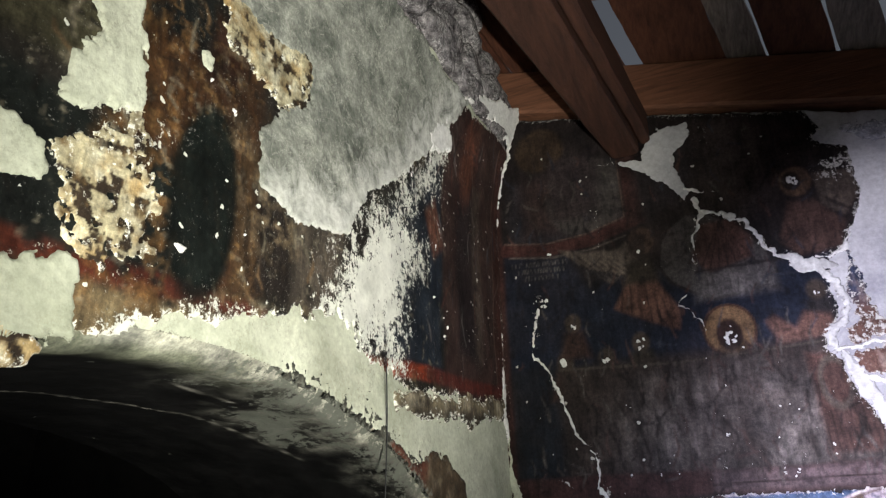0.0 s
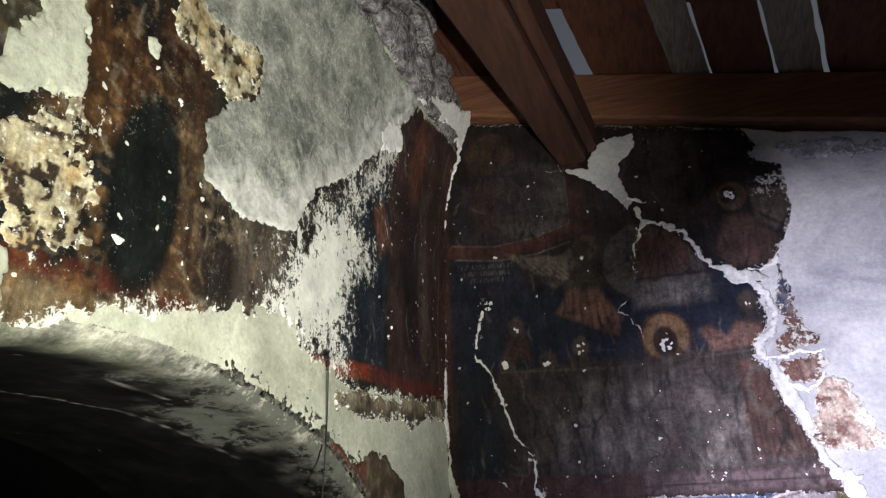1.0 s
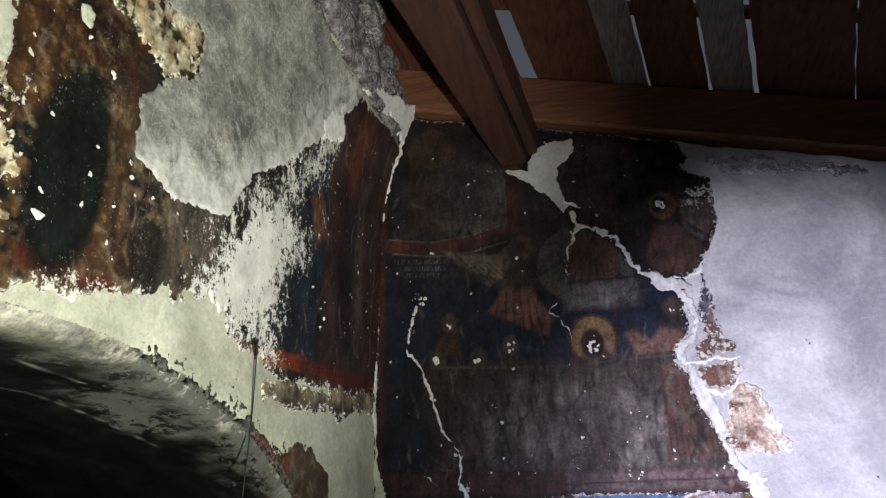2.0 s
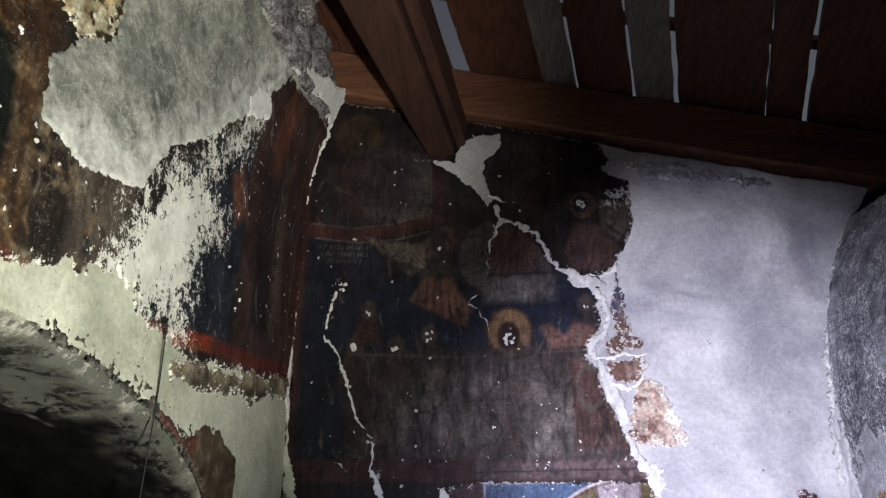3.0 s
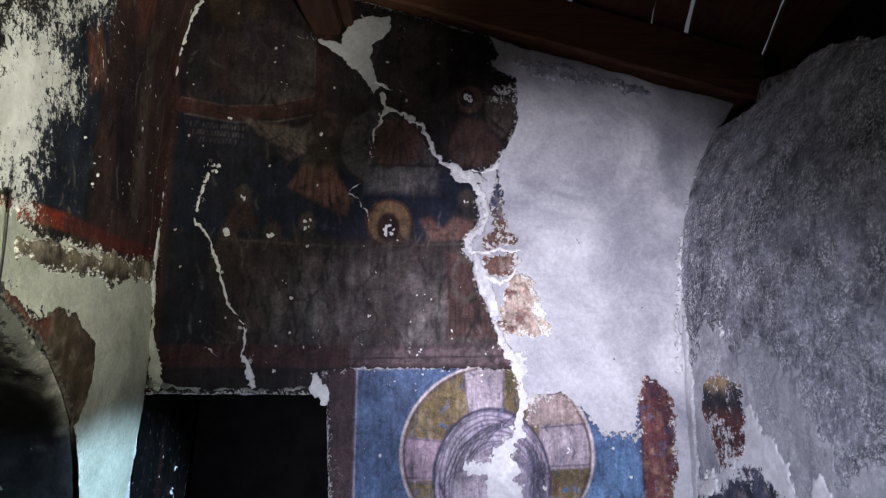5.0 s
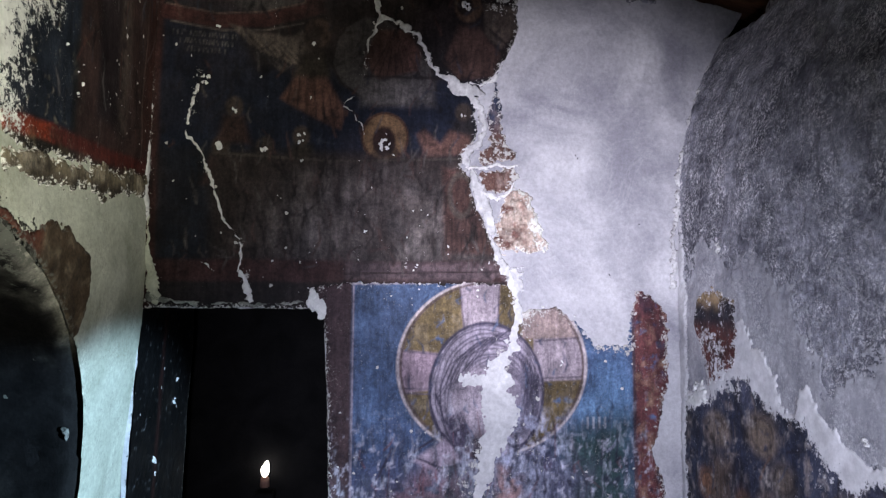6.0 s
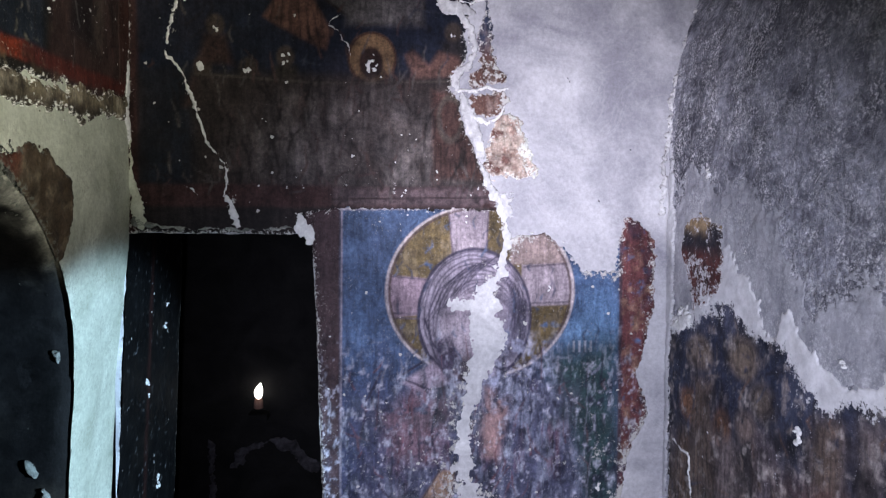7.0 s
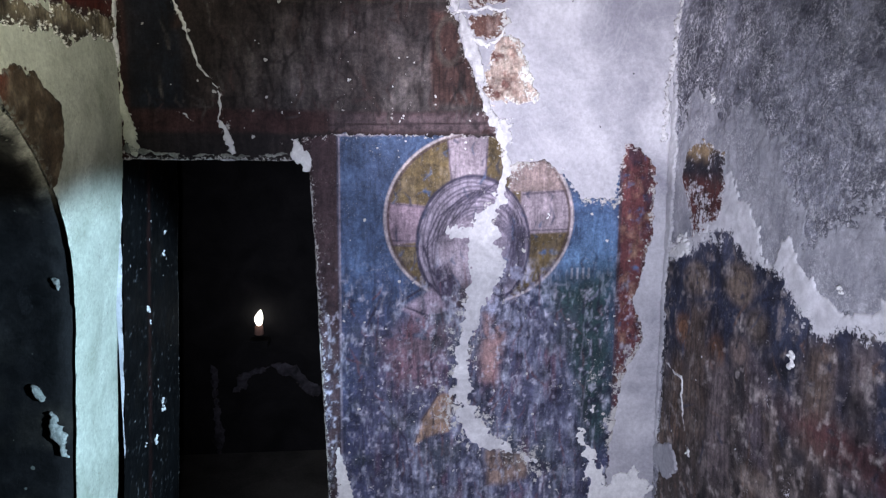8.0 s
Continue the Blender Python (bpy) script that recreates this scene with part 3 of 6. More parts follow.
    p.lay(box(u, v, 0.0, 0.075, 1.95, 4.0) + soft * 0.3, (0.06, 0.022, 0.02), 0.012)
    strokes(p, 170, 31, (0.08, 1.5, 2.6, 3.6), ((0.012, 0.012, 0.018), (0.012, 0.012, 0.018), (0.13, 0.115, 0.105), (0.11, 0.05, 0.04), (0.04, 0.05, 0.08)))
    strokes(p, 150, 33, (0.2, 1.45, 2.1, 2.6), ((0.014, 0.01, 0.012), (0.014, 0.01, 0.012), (0.13, 0.12, 0.115), (0.1, 0.05, 0.045)), (0.04, 0.16), 0.97)
    strokes(p, 40, 35, (0.1, 1.5, 2.06, 2.2), ((0.10, 0.085, 0.085), (0.02, 0.012, 0.014), (0.10, 0.05, 0.05)), (0.02, 0.08), 0.2)
    grey = p.c.mean(-1, keepdims=True)
    p.c = p.c * 0.75 + grey * 0.25
    p.tint(np.clip(0.22 + 0.7 * fbm(u, v, 3.2, 5, 79), 0, 0.7), (0.030, 0.022, 0.022))
    p.tint(np.clip(1.4 * fbm(u, v, 20, 5, 81) - 0.25, 0, 0.6), (0.012, 0.010, 0.012))
    return p.c * 0.66


sheet("fresco_coat", on_north, (0.0, 1.66, 1.93, 3.95), 0.006, upper_field, 0.006, FRESCO_DARK, wall_north, upper_paint,
      "dark sooty fresco of winged figures and a round glory",
      loss=lambda u, v: 0.17 * step(box(u, v, 0.6, 1.6, 2.06, 2.5), 0.2) * (0.6 + 0.6 * fbm(u * 2, v, 5, 3, 280)) + 0.22 * step(0.05 - np.abs(v - 2.17), 0.08) * (0.45 + 0.6 * fbm(u, v, 14, 3, 281)) * step(u - 0.5, 0.5)
      + 0.55 * step(oval(u, v, 1.53, 3.3, 0.09, 0.07), 0.06) + 0.3 * step(oval(u, v, 1.03, 3.6, 0.06, 0.08), 0.05) + crack_dust(u, v))

# lower panel
PANEL = [(0.72, 2.06), (1.56, 2.065), (1.585, 2.0), (1.61, 1.955), (1.74, 1.965), (1.80, 1.92), (1.87, 1.85), (1.95, 1.79), (2.07, 1.80), (2.085, 1.98), (2.11, 2.03),
         (2.16, 2.02), (2.227, 1.95), (2.248, 1.88), (2.23, 1.63), (2.21, 1.48), (2.18, 1.344), (2.22, 1.20), (2.154, 1.047), (2.12, 0.917), (2.10, 0.81), (2.09, 0.60), (2.06, 0.3), (2.0, 0.0), (0.8, 0.0), (0.72, 1.4)]
LOSS = [(1.575, 2.10), (1.583, 1.876), (1.551, 1.781), (1.49, 1.70), (1.505, 1.52), (1.468, 1.342), (1.412, 1.193), (1.403, 0.939), (1.468, 0.755), (1.622, 0.683), (1.739, 0.625)]


def panel_field(u, v):
    s = poly(u, v, PANEL) + ragged(u, v, 21, 0.014, 0.008)
    return np.minimum(s, -poly(u, v, DOOR) + 0.006 * fbm(u, v, 24, 3, 23))


def panel_paint(u, v):
    p = Paint(u, v, (0.042, 0.066, 0.13))
    p.tint(np.clip(0.5 + 1.3 * fbm(u * 1.5, v * 0.6, 7, 4, 88), 0, 0.7), (0.06, 0.105, 0.20))
    p.tint(np.clip(1.4 * fbm(u * 1.5, v * 0.8, 12, 4, 89) - 0.2, 0, 0.7), (0.02, 0.025, 0.05))
    soft = 0.02 * fbm(u, v, 8, 3, 90)
    p.tint(0.85 * step(oval(u, v, 1.98, 1.50, 0.13, 0.17) + 0.05 * fbm(u, v, 7, 3, 92), 0.12), (0.10, 0.19, 0.32))
    p.tint(0.6 * step(v - 1.62 + 0.3 * (u - 1.0) + 0.05 * fbm(u, v, 5, 3, 94), 0.3) * step(1.3 - u, 0.3), (0.055, 0.085, 0.15))
    p.tint(0.8 * step(1.25 - v + 0.3 * fbm(u, v, 3, 3, 91), 0.25), (0.045, 0.045, 0.085))
    p.lay(poly(u, v, [(1.72, 1.45), (2.08, 1.5), (2.1, 0.8), (1.95, 0.6), (1.85, 1.0)]) + soft * 2, (0.025, 0.05, 0.055), 0.08)
    p.lay(box(u, v, 0.7, 0.885, 0, 2.1) + soft * 0.2, (0.04, 0.026, 0.03), 0.01)
    p.lay(line(u, v, [(0.89, 2.05), (0.885, 0.3)], [0.006, 0.006]), (0.22, 0.2, 0.24), 0.004)
    p.lay(line(u, v, [(0.89, 2.06), (1.57, 2.075)], [0.01, 0.01]), (0.35, 0.33, 0.38), 0.005)
    # rubbed robe
    robe = poly(u, v, [(1.0, 0.0), (1.08, 1.2), (1.22, 1.36), (1.42, 1.42), (1.65, 1.42), (1.85, 1.25), (1.93, 0.8), (1.95, 0.0)]) + soft * 1.5
    p.lay(robe, (0.06, 0.066, 0.11), 0.06)
    p.tint(step(robe, 0.1) * np.clip(1.1 * fbm(u * 2.5, v, 14, 4, 93) + 0.12, 0, 0.9), (0.27, 0.30, 0.40))
    p.tint(step(robe, 0.1) * np.clip(0.9 * fbm(u * 3, v * 0.8, 9, 4, 96) - 0.12, 0, 0.7), (0.16, 0.055, 0.07))
    p.tint(step(robe, 0.1) * np.clip(1.1 * fbm(u * 4, v * 0.7, 8, 4, 98) - 0.15, 0, 0.8), (0.03, 0.035, 0.07))
    # halo with its cross
    ring = oval(u, v, 1.475, 1.715, 0.40, 0.365)
    p.lay(ring, (0.10, 0.076, 0.036), 0.006, worn=0.05)
    p.tint(step(ring, 0.01) * np.clip(1.5 * fbm(u, v, 16, 4, 99), 0, 0.6), (0.16, 0.13, 0.085))
    p.tint(step(ring, 0.01) * np.clip(1.7 * fbm(u, v, 34, 4, 97) - 0.35, 0, 0.6), (0.03, 0.025, 0.02))
    p.lay(np.minimum(ring, box(u, v, 1.60, 1.9, 1.83, 2.1)), (0.22, 0.175, 0.175), 0.01, 0.85)
    grey_arm = (0.235, 0.205, 0.235)
    p.lay(np.minimum(ring, poly(u, v, [(1.33, 2.1), (1.51, 2.1), (1.49, 1.8), (1.36, 1.8)])), grey_arm, 0.006)
    p.lay(np.minimum(ring, poly(u, v, [(1.05, 1.79), (1.25, 1.77), (1.25, 1.62), (1.05, 1.60)])), (0.19, 0.145, 0.18), 0.006)
    p.lay(np.minimum(ring, poly(u, v, [(1.65, 1.83), (1.9, 1.84), (1.9, 1.66), (1.65, 1.65)])), grey_arm, 0.006)
    for a, b in (((1.335, 2.06), (1.355, 1.87)), ((1.505, 2.06), (1.495, 1.87)), ((1.09, 1.625), (1.24, 1.62)), ((1.1, 1.605), (1.24, 1.6)), ((1.66, 1.665), (1.86, 1.67)), ((1.66, 1.82), (1.85, 1.835)), ((1.1, 1.78), (1.24, 1.765))):
        p.lay(line(u, v, [a, b], [0.006, 0.006]), (0.08, 0.065, 0.09), 0.004)
    p.lay(0.005 - np.abs(ring), (0.4, 0.36, 0.37), 0.004)
    p.lay(0.004 - np.abs(ring - 0.012), (0.07, 0.05, 0.05), 0.004)
    # hair as a plain oval with strands
    hair = oval(u, v, 1.45, 1.61, 0.24, 0.285)
    p.lay(hair, (0.22, 0.2, 0.25), 0.008)
    for k in range(11):
        o = oval(u, v, 1.45 + 0.004 * k, 1.60 - 0.006 * k, 0.235 - 0.011 * k, 0.285 - 0.012 * k)
        upper = step(v - 1.50 + 0.05 * fbm(u, v, 5, 2, 101 + k), 0.05)
        p.tint(step(0.003 - np.abs(o + 0.014 * fbm(u, v, 5, 3, 120 + k)), 0.003) * upper * 0.75, (0.05, 0.045, 0.07))
    p.lay(oval(u, v, 1.42, 1.53, 0.12, 0.17), (0.33, 0.29, 0.34), 0.03, worn=0.05)
    p.lay(poly(u, v, [(1.27, 1.5), (1.33, 1.3), (1.4, 1.4), (1.34, 1.52)]) + soft, (0.06, 0.05, 0.08), 0.02, worn=0.1)
    p.lay(oval(u, v, 1.41, 1.36, 0.05, 0.08) + soft * 0.5, (0.04, 0.025, 0.03), 0.02)
    p.lay(poly(u, v, [(1.56, 1.4), (1.6, 1.72), (1.68, 1.66), (1.66, 1.45)]) + soft * 0.5, (0.09, 0.085, 0.12), 0.02, worn=0.1)
    dark = (0.035, 0.032, 0.055)
    p.lay((0.006 + 0.004 * fbm(u, v, 12, 2, 150)) - np.abs(hair), dark, 0.004)
    for k in range(9):
        a = 0.02 * k
        p.lay(line(u + 0.01 * fbm(u, v, 9, 2, 152 + k), v, [(1.23 + a, 1.56 + 0.02 * k), (1.29 + 1.2 * a, 1.72 + 0.012 * k), (1.40 + a, 1.81 + 0.008 * k), (1.54 + 0.4 * a, 1.82)], [0.003, 0.006, 0.006, 0.002]), dark, 0.003, 0.75)
    for k in range(10):
        a = 0.012 * k
        p.lay(line(u + 0.012 * fbm(u, v, 11, 2, 162 + k), v, [(1.57 + a, 1.80 - a), (1.615 + 0.5 * a, 1.66), (1.60 + 0.5 * a, 1.52 - a)], [0.003, 0.007, 0.003]), dark, 0.003, 0.8)
        p.lay(line(u + 0.012 * fbm(u, v, 11, 2, 172 + k), v, [(1.24 + a, 1.54), (1.28 + a, 1.44 - 0.3 * a), (1.33 + 0.6 * a, 1.37)], [0.003, 0.008, 0.003]), dark, 0.003, 0.7)
    p.lay(poly(u, v, [(1.14, 1.33), (1.28, 1.42), (1.34, 1.33), (1.27, 1.28)]) + soft * 0.3, (0.26, 0.22, 0.28), 0.012)
    p.lay(poly(u, v, [(1.5, 1.3), (1.48, 1.0), (1.56, 0.98), (1.6, 1.25)]) + soft, (0.26, 0.17, 0.17), 0.03, worn=0.1)
    p.lay(poly(u, v, [(1.05, 1.2), (1.2, 1.3), (1.36, 1.25), (1.3, 1.0), (1.1, 1.0)]) + soft, (0.15, 0.10, 0.13), 0.05, worn=0.15)
    p.lay(poly(u, v, [(1.5, 0.98), (1.55, 0.98), (1.56, 0.72), (1.5, 0.8)]) + soft * 0.5, (0.03, 0.035, 0.06), 0.02)
    p.tint(np.clip(1.5 * fbm(u * 1.5, v, 30, 4, 145) + 0.25, 0, 0.85) * step(oval(u, v, 1.62, 1.36, 0.16, 0.16) + 0.05 * fbm(u, v, 9, 3, 146), 0.1), (0.40, 0.43, 0.58))
    # collar lines, hand
    for q in ([(1.14, 1.36), (1.27, 1.44), (1.32, 1.38)], [(1.14, 1.35), (1.26, 1.3), (1.36, 1.31)], [(1.5, 1.42), (1.56, 1.38), (1.62, 1.4)], [(1.05, 0.9), (1.16, 0.75), (1.2, 0.5)], [(1.3, 1.3), (1.27, 1.1), (1.3, 0.95)], [(1.06, 1.38), (0.99, 1.25), (0.96, 1.05)], [(1.24, 1.60), (1.27, 1.50), (1.34, 1.42)]):
        p.lay(line(u + 0.008 * fbm(u, v, 9, 2, 148), v, q, [0.009] * 3), (0.03, 0.026, 0.05), 0.005)
    p.lay(poly(u, v, [(1.20, 0.72), (1.23, 0.83), (1.31, 0.95), (1.37, 0.95), (1.35, 0.78), (1.27, 0.76)]) + soft * 0.2, (0.26, 0.18, 0.13), 0.01)
    p.lay(line(u, v, [(1.20, 0.72), (1.23, 0.83), (1.31, 0.96)], [0.006] * 3), (0.05, 0.035, 0.04), 0.004)
    p.lay(poly(u, v, [(1.5, 0.7), (1.72, 0.66), (1.7, 0.55), (1.52, 0.52)]) + soft, (0.2, 0.15, 0.13), 0.02)
    strokes(p, 170, 43, (0.92, 2.06, 0.1, 1.42), ((0.02, 0.022, 0.04), (0.02, 0.022, 0.04), (0.15, 0.16, 0.22), (0.11, 0.05, 0.06)), (0.03, 0.14), 0.97)
    strokes(p, 60, 45, (0.92, 2.06, 1.4, 2.05), ((0.02, 0.03, 0.06), (0.02, 0.03, 0.06), (0.07, 0.10, 0.17)), (0.02, 0.07), 0.95)
    streaks = random.Random(21)
    for k in range(70):
        x, z, q = streaks.uniform(0.95, 2.05), streaks.uniform(0.2, 1.35), streaks.uniform(0.05, 0.22)
        ink = streaks.choice(((0.02, 0.022, 0.04), (0.02, 0.022, 0.04), (0.24, 0.25, 0.31), (0.13, 0.06, 0.075)))
        w = streaks.uniform(0.004, 0.012)
        p.lay(line(u + 0.012 * fbm(u, v, 14, 3, 400 + k), v, [(x, z), (x + streaks.uniform(-0.02, 0.02), z + q)], [w, 0.3 * w]), ink, 0.004, 0.75, worn=0.15, seed=k)
    # painted strip beside the corner
    p.lay(box(u, v, 2.085, 2.3, 0, 2.1) + soft * 0.2, (0.09, 0.034, 0.036), 0.01, worn=0.05)
    p.tint(step(box(u, v, 2.09, 2.3, 0, 2.1), 0.02) * np.clip(1.5 * fbm(u * 1.5, v * 0.6, 16, 4, 129) - 0.1, 0, 0.8), (0.025, 0.016, 0.025))
    p.lay(line(u, v, [(2.085, 1.95), (2.095, 0.5)], [0.012, 0.012]), (0.05, 0.03, 0.04), 0.005)
    p.tint(step(box(u, v, 2.09, 2.3, 0, 2.1), 0.02) * np.clip(1.3 * fbm(u, v, 18, 4, 131) - 0.1, 0, 0.8), (0.3, 0.2, 0.14))
    # a two-letter mark, worn to bars
    for k in range(4):
        p.lay(box(u, v, 1.88 + 0.025 * k, 1.886 + 0.025 * k, 1.455, 1.50), (0.3, 0.32, 0.36), 0.004)
    worn = np.clip(1.4 * fbm(u * 2.0, v * 0.8, 22, 5, 135) - 0.3, 0, 0.6) * step(1.5 - v + 0.2 * fbm(u, v, 4, 2, 136), 0.2)
    p.tint(worn, (0.42, 0.46, 0.56))
    p.tint(np.clip(1.5 * fbm(u * 2.4, v * 0.6, 14, 5, 138) - 0.25, 0, 0.8) * step(1.45 - v, 0.2), (0.02, 0.022, 0.04))
    p.tint(np.clip(2.0 * fbm(u * 1.3, v * 0.9, 26, 5, 149) - 0.35, 0, 0.8) * step(1.42 - v, 0.15), (0.018, 0.020, 0.038))
    p.tint(np.clip(2.0 * fbm(u * 1.2, v, 40, 5, 151) - 0.5, 0, 0.8) * step(1.45 - v, 0.15), (0.42, 0.43, 0.52))
    p.tint(np.clip(1.3 * fbm(u, v, 6, 5, 147) - 0.25, 0, 0.55) * step(1.5 - v, 0.3), (0.035, 0.05, 0.055))
    return p.c * 1.22


sheet("fresco_panel", on_north, (0.74, 2.32, 0.0, 2.09), 0.005, panel_field, 0.010, FRESCO, wall_north, panel_paint,
      "faded blue fresco panel of a haloed bust",
      loss=lambda u, v: 0.55 * np.clip(1 - np.abs(poly(u, v, PANEL)) / 0.08, 0, 1) * step(u - 1.6, 0.1) * (0.7 + 0.6 * fbm(u, v, 9, 3, 290))
      + 0.42 * step(0.10 - line(u, v, LOSS), 0.1) * (0.6 + 0.6 * fbm(u, v, 8, 3, 291)) + 0.30 * step(1.45 - v, 0.3) * (0.5 + 0.9 * fbm(u, v, 6, 4, 292)))


def stroke(name, pts, widths, seed, parent=wall_north, surface=on_north, material=None, thick=0.0125, cell=0.0035, label="white lime filling of a crack", wobble=1.0):
    m = max(widths) + 0.04
    us, vs = [q[0] for q in pts], [q[1] for q in pts]

    def field(u, v):
        du, dv = wobble * 0.014 * fbm(u, v, 20, 4, seed), wobble * 0.014 * fbm(u, v, 20, 4, seed + 9)
        du, dv = du + 0.009 * fbm(u, v, 42, 3, seed + 21), dv + 0.009 * fbm(u, v, 42, 3, seed + 22)
        slim = 0.18 * max(widths) if max(widths) < 0.04 else 0.0
        return 1.05 * line(u + du, v + dv, pts, widths) + 0.0012 - min(slim, 0.0024) + 0.3 * min(widths) * fbm(u, v, 60, 3, seed + 3) + 0.24 * max(widths) * fbm(u, v, 34, 4, seed + 4)
    return sheet(name, surface, (min(us) - m, max(us) + m, min(vs) - m, max(vs) + m), cell, field, thick, material or (CRACK if max(widths) < 0.06 else WHITE), parent, label=label, edge=0.006)


stroke("crack", [(0.20, 3.01), (0.23, 2.89), (0.19, 2.74), (0.19, 2.68), (0.26, 2.58), (0.30, 2.45), (0.34, 2.33), (0.42, 2.24), (0.42, 2.12), (0.47, 1.99)],
       [0.008, 0.012, 0.015, 0.015, 0.019, 0.02, 0.02, 0.016, 0.02, 0.035], 1, material=WHITE)
stroke("crack", [(0.195, 3.92), (0.14, 3.72), (0.09, 3.55), (0.06, 3.40), (0.04, 3.22), (0.03, 3.09)], [0.036, 0.026, 0.022, 0.018, 0.016, 0.008], 2, material=WHITE)
stroke("crack", [(0.94, 3.34), (0.99, 3.32), (1.06, 3.29)], [0.02, 0.016, 0.005], 3)
stroke("crack", [(0.97, 3.28), (0.99, 3.21), (0.94, 3.11), (0.92, 3.01), (0.92, 2.95)], [0.03, 0.022, 0.02, 0.012, 0.006], 4)
stroke("crack", [(0.99, 3.21), (1.09, 3.18), (1.15, 3.14), (1.20, 3.02), (1.25, 2.97), (1.33, 2.91), (1.41, 2.90)], [0.012, 0.014, 0.018, 0.018, 0.03, 0.065, 0.055], 5, material=CRACK, wobble=1.4)
stroke("crack", [(1.38, 2.935), (1.43, 2.93), (1.487, 2.955), (1.535, 3.04)], [0.015, 0.02, 0.022, 0.006], 61, material=WHITE)
stroke("lime_patch", [(1.38, 2.90), (1.42, 2.811), (1.44, 2.723), (1.42, 2.662), (1.365, 2.616), (1.36, 2.568), (1.40, 2.519), (1.42, 2.45), (1.45, 2.37), (1.475, 2.267), (1.50, 2.18), (1.55, 2.095), (1.575, 2.03)],
       [0.055, 0.032, 0.03, 0.028, 0.032, 0.026, 0.032, 0.055, 0.05, 0.026, 0.022, 0.03, 0.024], 62, material=CRACK, wobble=1.6, label="white lime river between broken coats of paint")
stroke("crack", [(1.37, 2.56), (1.45, 2.562), (1.52, 2.572), (1.59, 2.568)], [0.02, 0.016, 0.018, 0.012], 63, material=WHITE)
stroke("crack", [(1.42, 2.45), (1.50, 2.43), (1.54, 2.455), (1.585, 2.50)], [0.03, 0.02, 0.022, 0.01], 64, material=WHITE)
stroke("crack", [(0.935, 3.10), (0.96, 3.03), (1.0, 2.99)], [0.004, 0.004, 0.002], 65)
stroke("crack", [(0.92, 2.65), (0.97, 2.61), (1.10, 2.59), (1.25, 2.60), (1.36, 2.62)], [0.003, 0.004, 0.003, 0.004, 0.004], 66)
stroke("crack", [(0.66, 3.53), (0.63, 3.60), (0.61, 3.66)], [0.01, 0.006, 0.003], 67)
stroke("crack", [(0.34, 2.33), (0.30, 2.28), (0.26, 2.245), (0.25, 2.20)], [0.004, 0.003, 0.003, 0.002], 68)
stroke("crack", [(0.42, 2.20), (0.37, 2.16), (0.30, 2.14)], [0.005, 0.004, 0.002], 69)
stroke("crack", [(0.24, 2.15), (0.29, 2.13), (0.33, 2.10)], [0.003, 0.012, 0.004], 70)
stroke("crack", [(0.90, 2.88), (0.83, 2.82), (0.88, 2.79), (0.92, 2.72), (0.92, 2.65), (0.89, 2.57), (0.89, 2.48)], [0.006, 0.014, 0.012, 0.014, 0.008, 0.006, 0.003], 6)
stroke("crack", [(0.57, 3.37), (0.54, 3.29), (0.54, 3.13), (0.53, 3.03)], [0.004, 0.008, 0.006, 0.004], 7)
stroke("crack", [(0.40, 3.59), (0.52, 3.57), (0.63, 3.54)], [0.004, 0.008, 0.012], 8)
stroke("crack", [(0.26, 3.12), (0.265, 2.98), (0.27, 2.9)], [0.004, 0.005, 0.004], 9)
stroke("crack", [(0.33, 2.28), (0.37, 2.27), (0.42, 2.25)], [0.003, 0.004, 0.006], 10)
stroke("crack", [(0.78, 2.67), (0.83, 2.81)], [0.003, 0.007], 12)
stroke("crack", [(1.86, 1.36), (1.95, 1.24), (2.02, 1.12), (2.04, 1.03)], [0.005, 0.008, 0.006, 0.004], 13)
stroke("lime_patch", LOSS, [0.05, 0.035, 0.05, 0.10, 0.17, 0.085, 0.06, 0.075, 0.085, 0.03, 0.006], 14, material=LIME, label="white lime filling of lost plaster", wobble=1.6)
stroke("lime_patch", [(1.36, 1.665), (1.42, 1.66), (1.48, 1.63)], [0.05, 0.05, 0.04], 74, material=LIME, label="white lime filling of lost plaster", wobble=2.0)
for pts, sd in (([(1.62, 1.46), (1.70, 1.43), (1.80, 1.36), (1.86, 1.28)], 75), ([(1.80, 1.36), (1.90, 1.38), (2.05, 1.36)], 76), ([(1.86, 1.28), (1.90, 1.18), (1.96, 1.10)], 77), ([(1.66, 1.30), (1.74, 1.22), (1.80, 1.15)], 78)):
    stroke("crack", pts, [0.004] * (len(pts) - 1) + [0.002], sd)
stroke("lime_patch", [(0.04, 2.36), (0.045, 2.2), (0.065, 2.08), (0.085, 1.99)], [0.004, 0.025, 0.05, 0.05], 79, material=PLASTER_LEFT, label="plaster lapping round the corner")
stroke("lime_patch", [(1.94, 0.77), (1.99, 0.66), (2.03, 0.46), (2.12, 0.42), (2.18, 0.46)], [0.03, 0.06, 0.10, 0.16, 0.2], 15, label="white lime filling of lost plaster")
stroke("lime_patch", [(0.865, 0.72), (0.885, 0.6), (0.90, 0.48)], [0.015, 0.05, 0.08], 16, label="white lime filling of lost plaster")
stroke("lime_patch", [(0.72, 2.0), (0.75, 1.97), (0.755, 1.93)], [0.055, 0.065, 0.03], 17, label="white lime filling of lost plaster")
stroke("lime_patch", [(0.06, 2.0), (0.15, 1.985), (0.3, 1.97), (0.5, 1.975), (0.72, 1.975)], [0.045, 0.018, 0.008, 0.014, 0.01], 18, material=PLASTER_GREY, label="crumbling lime along the door head")

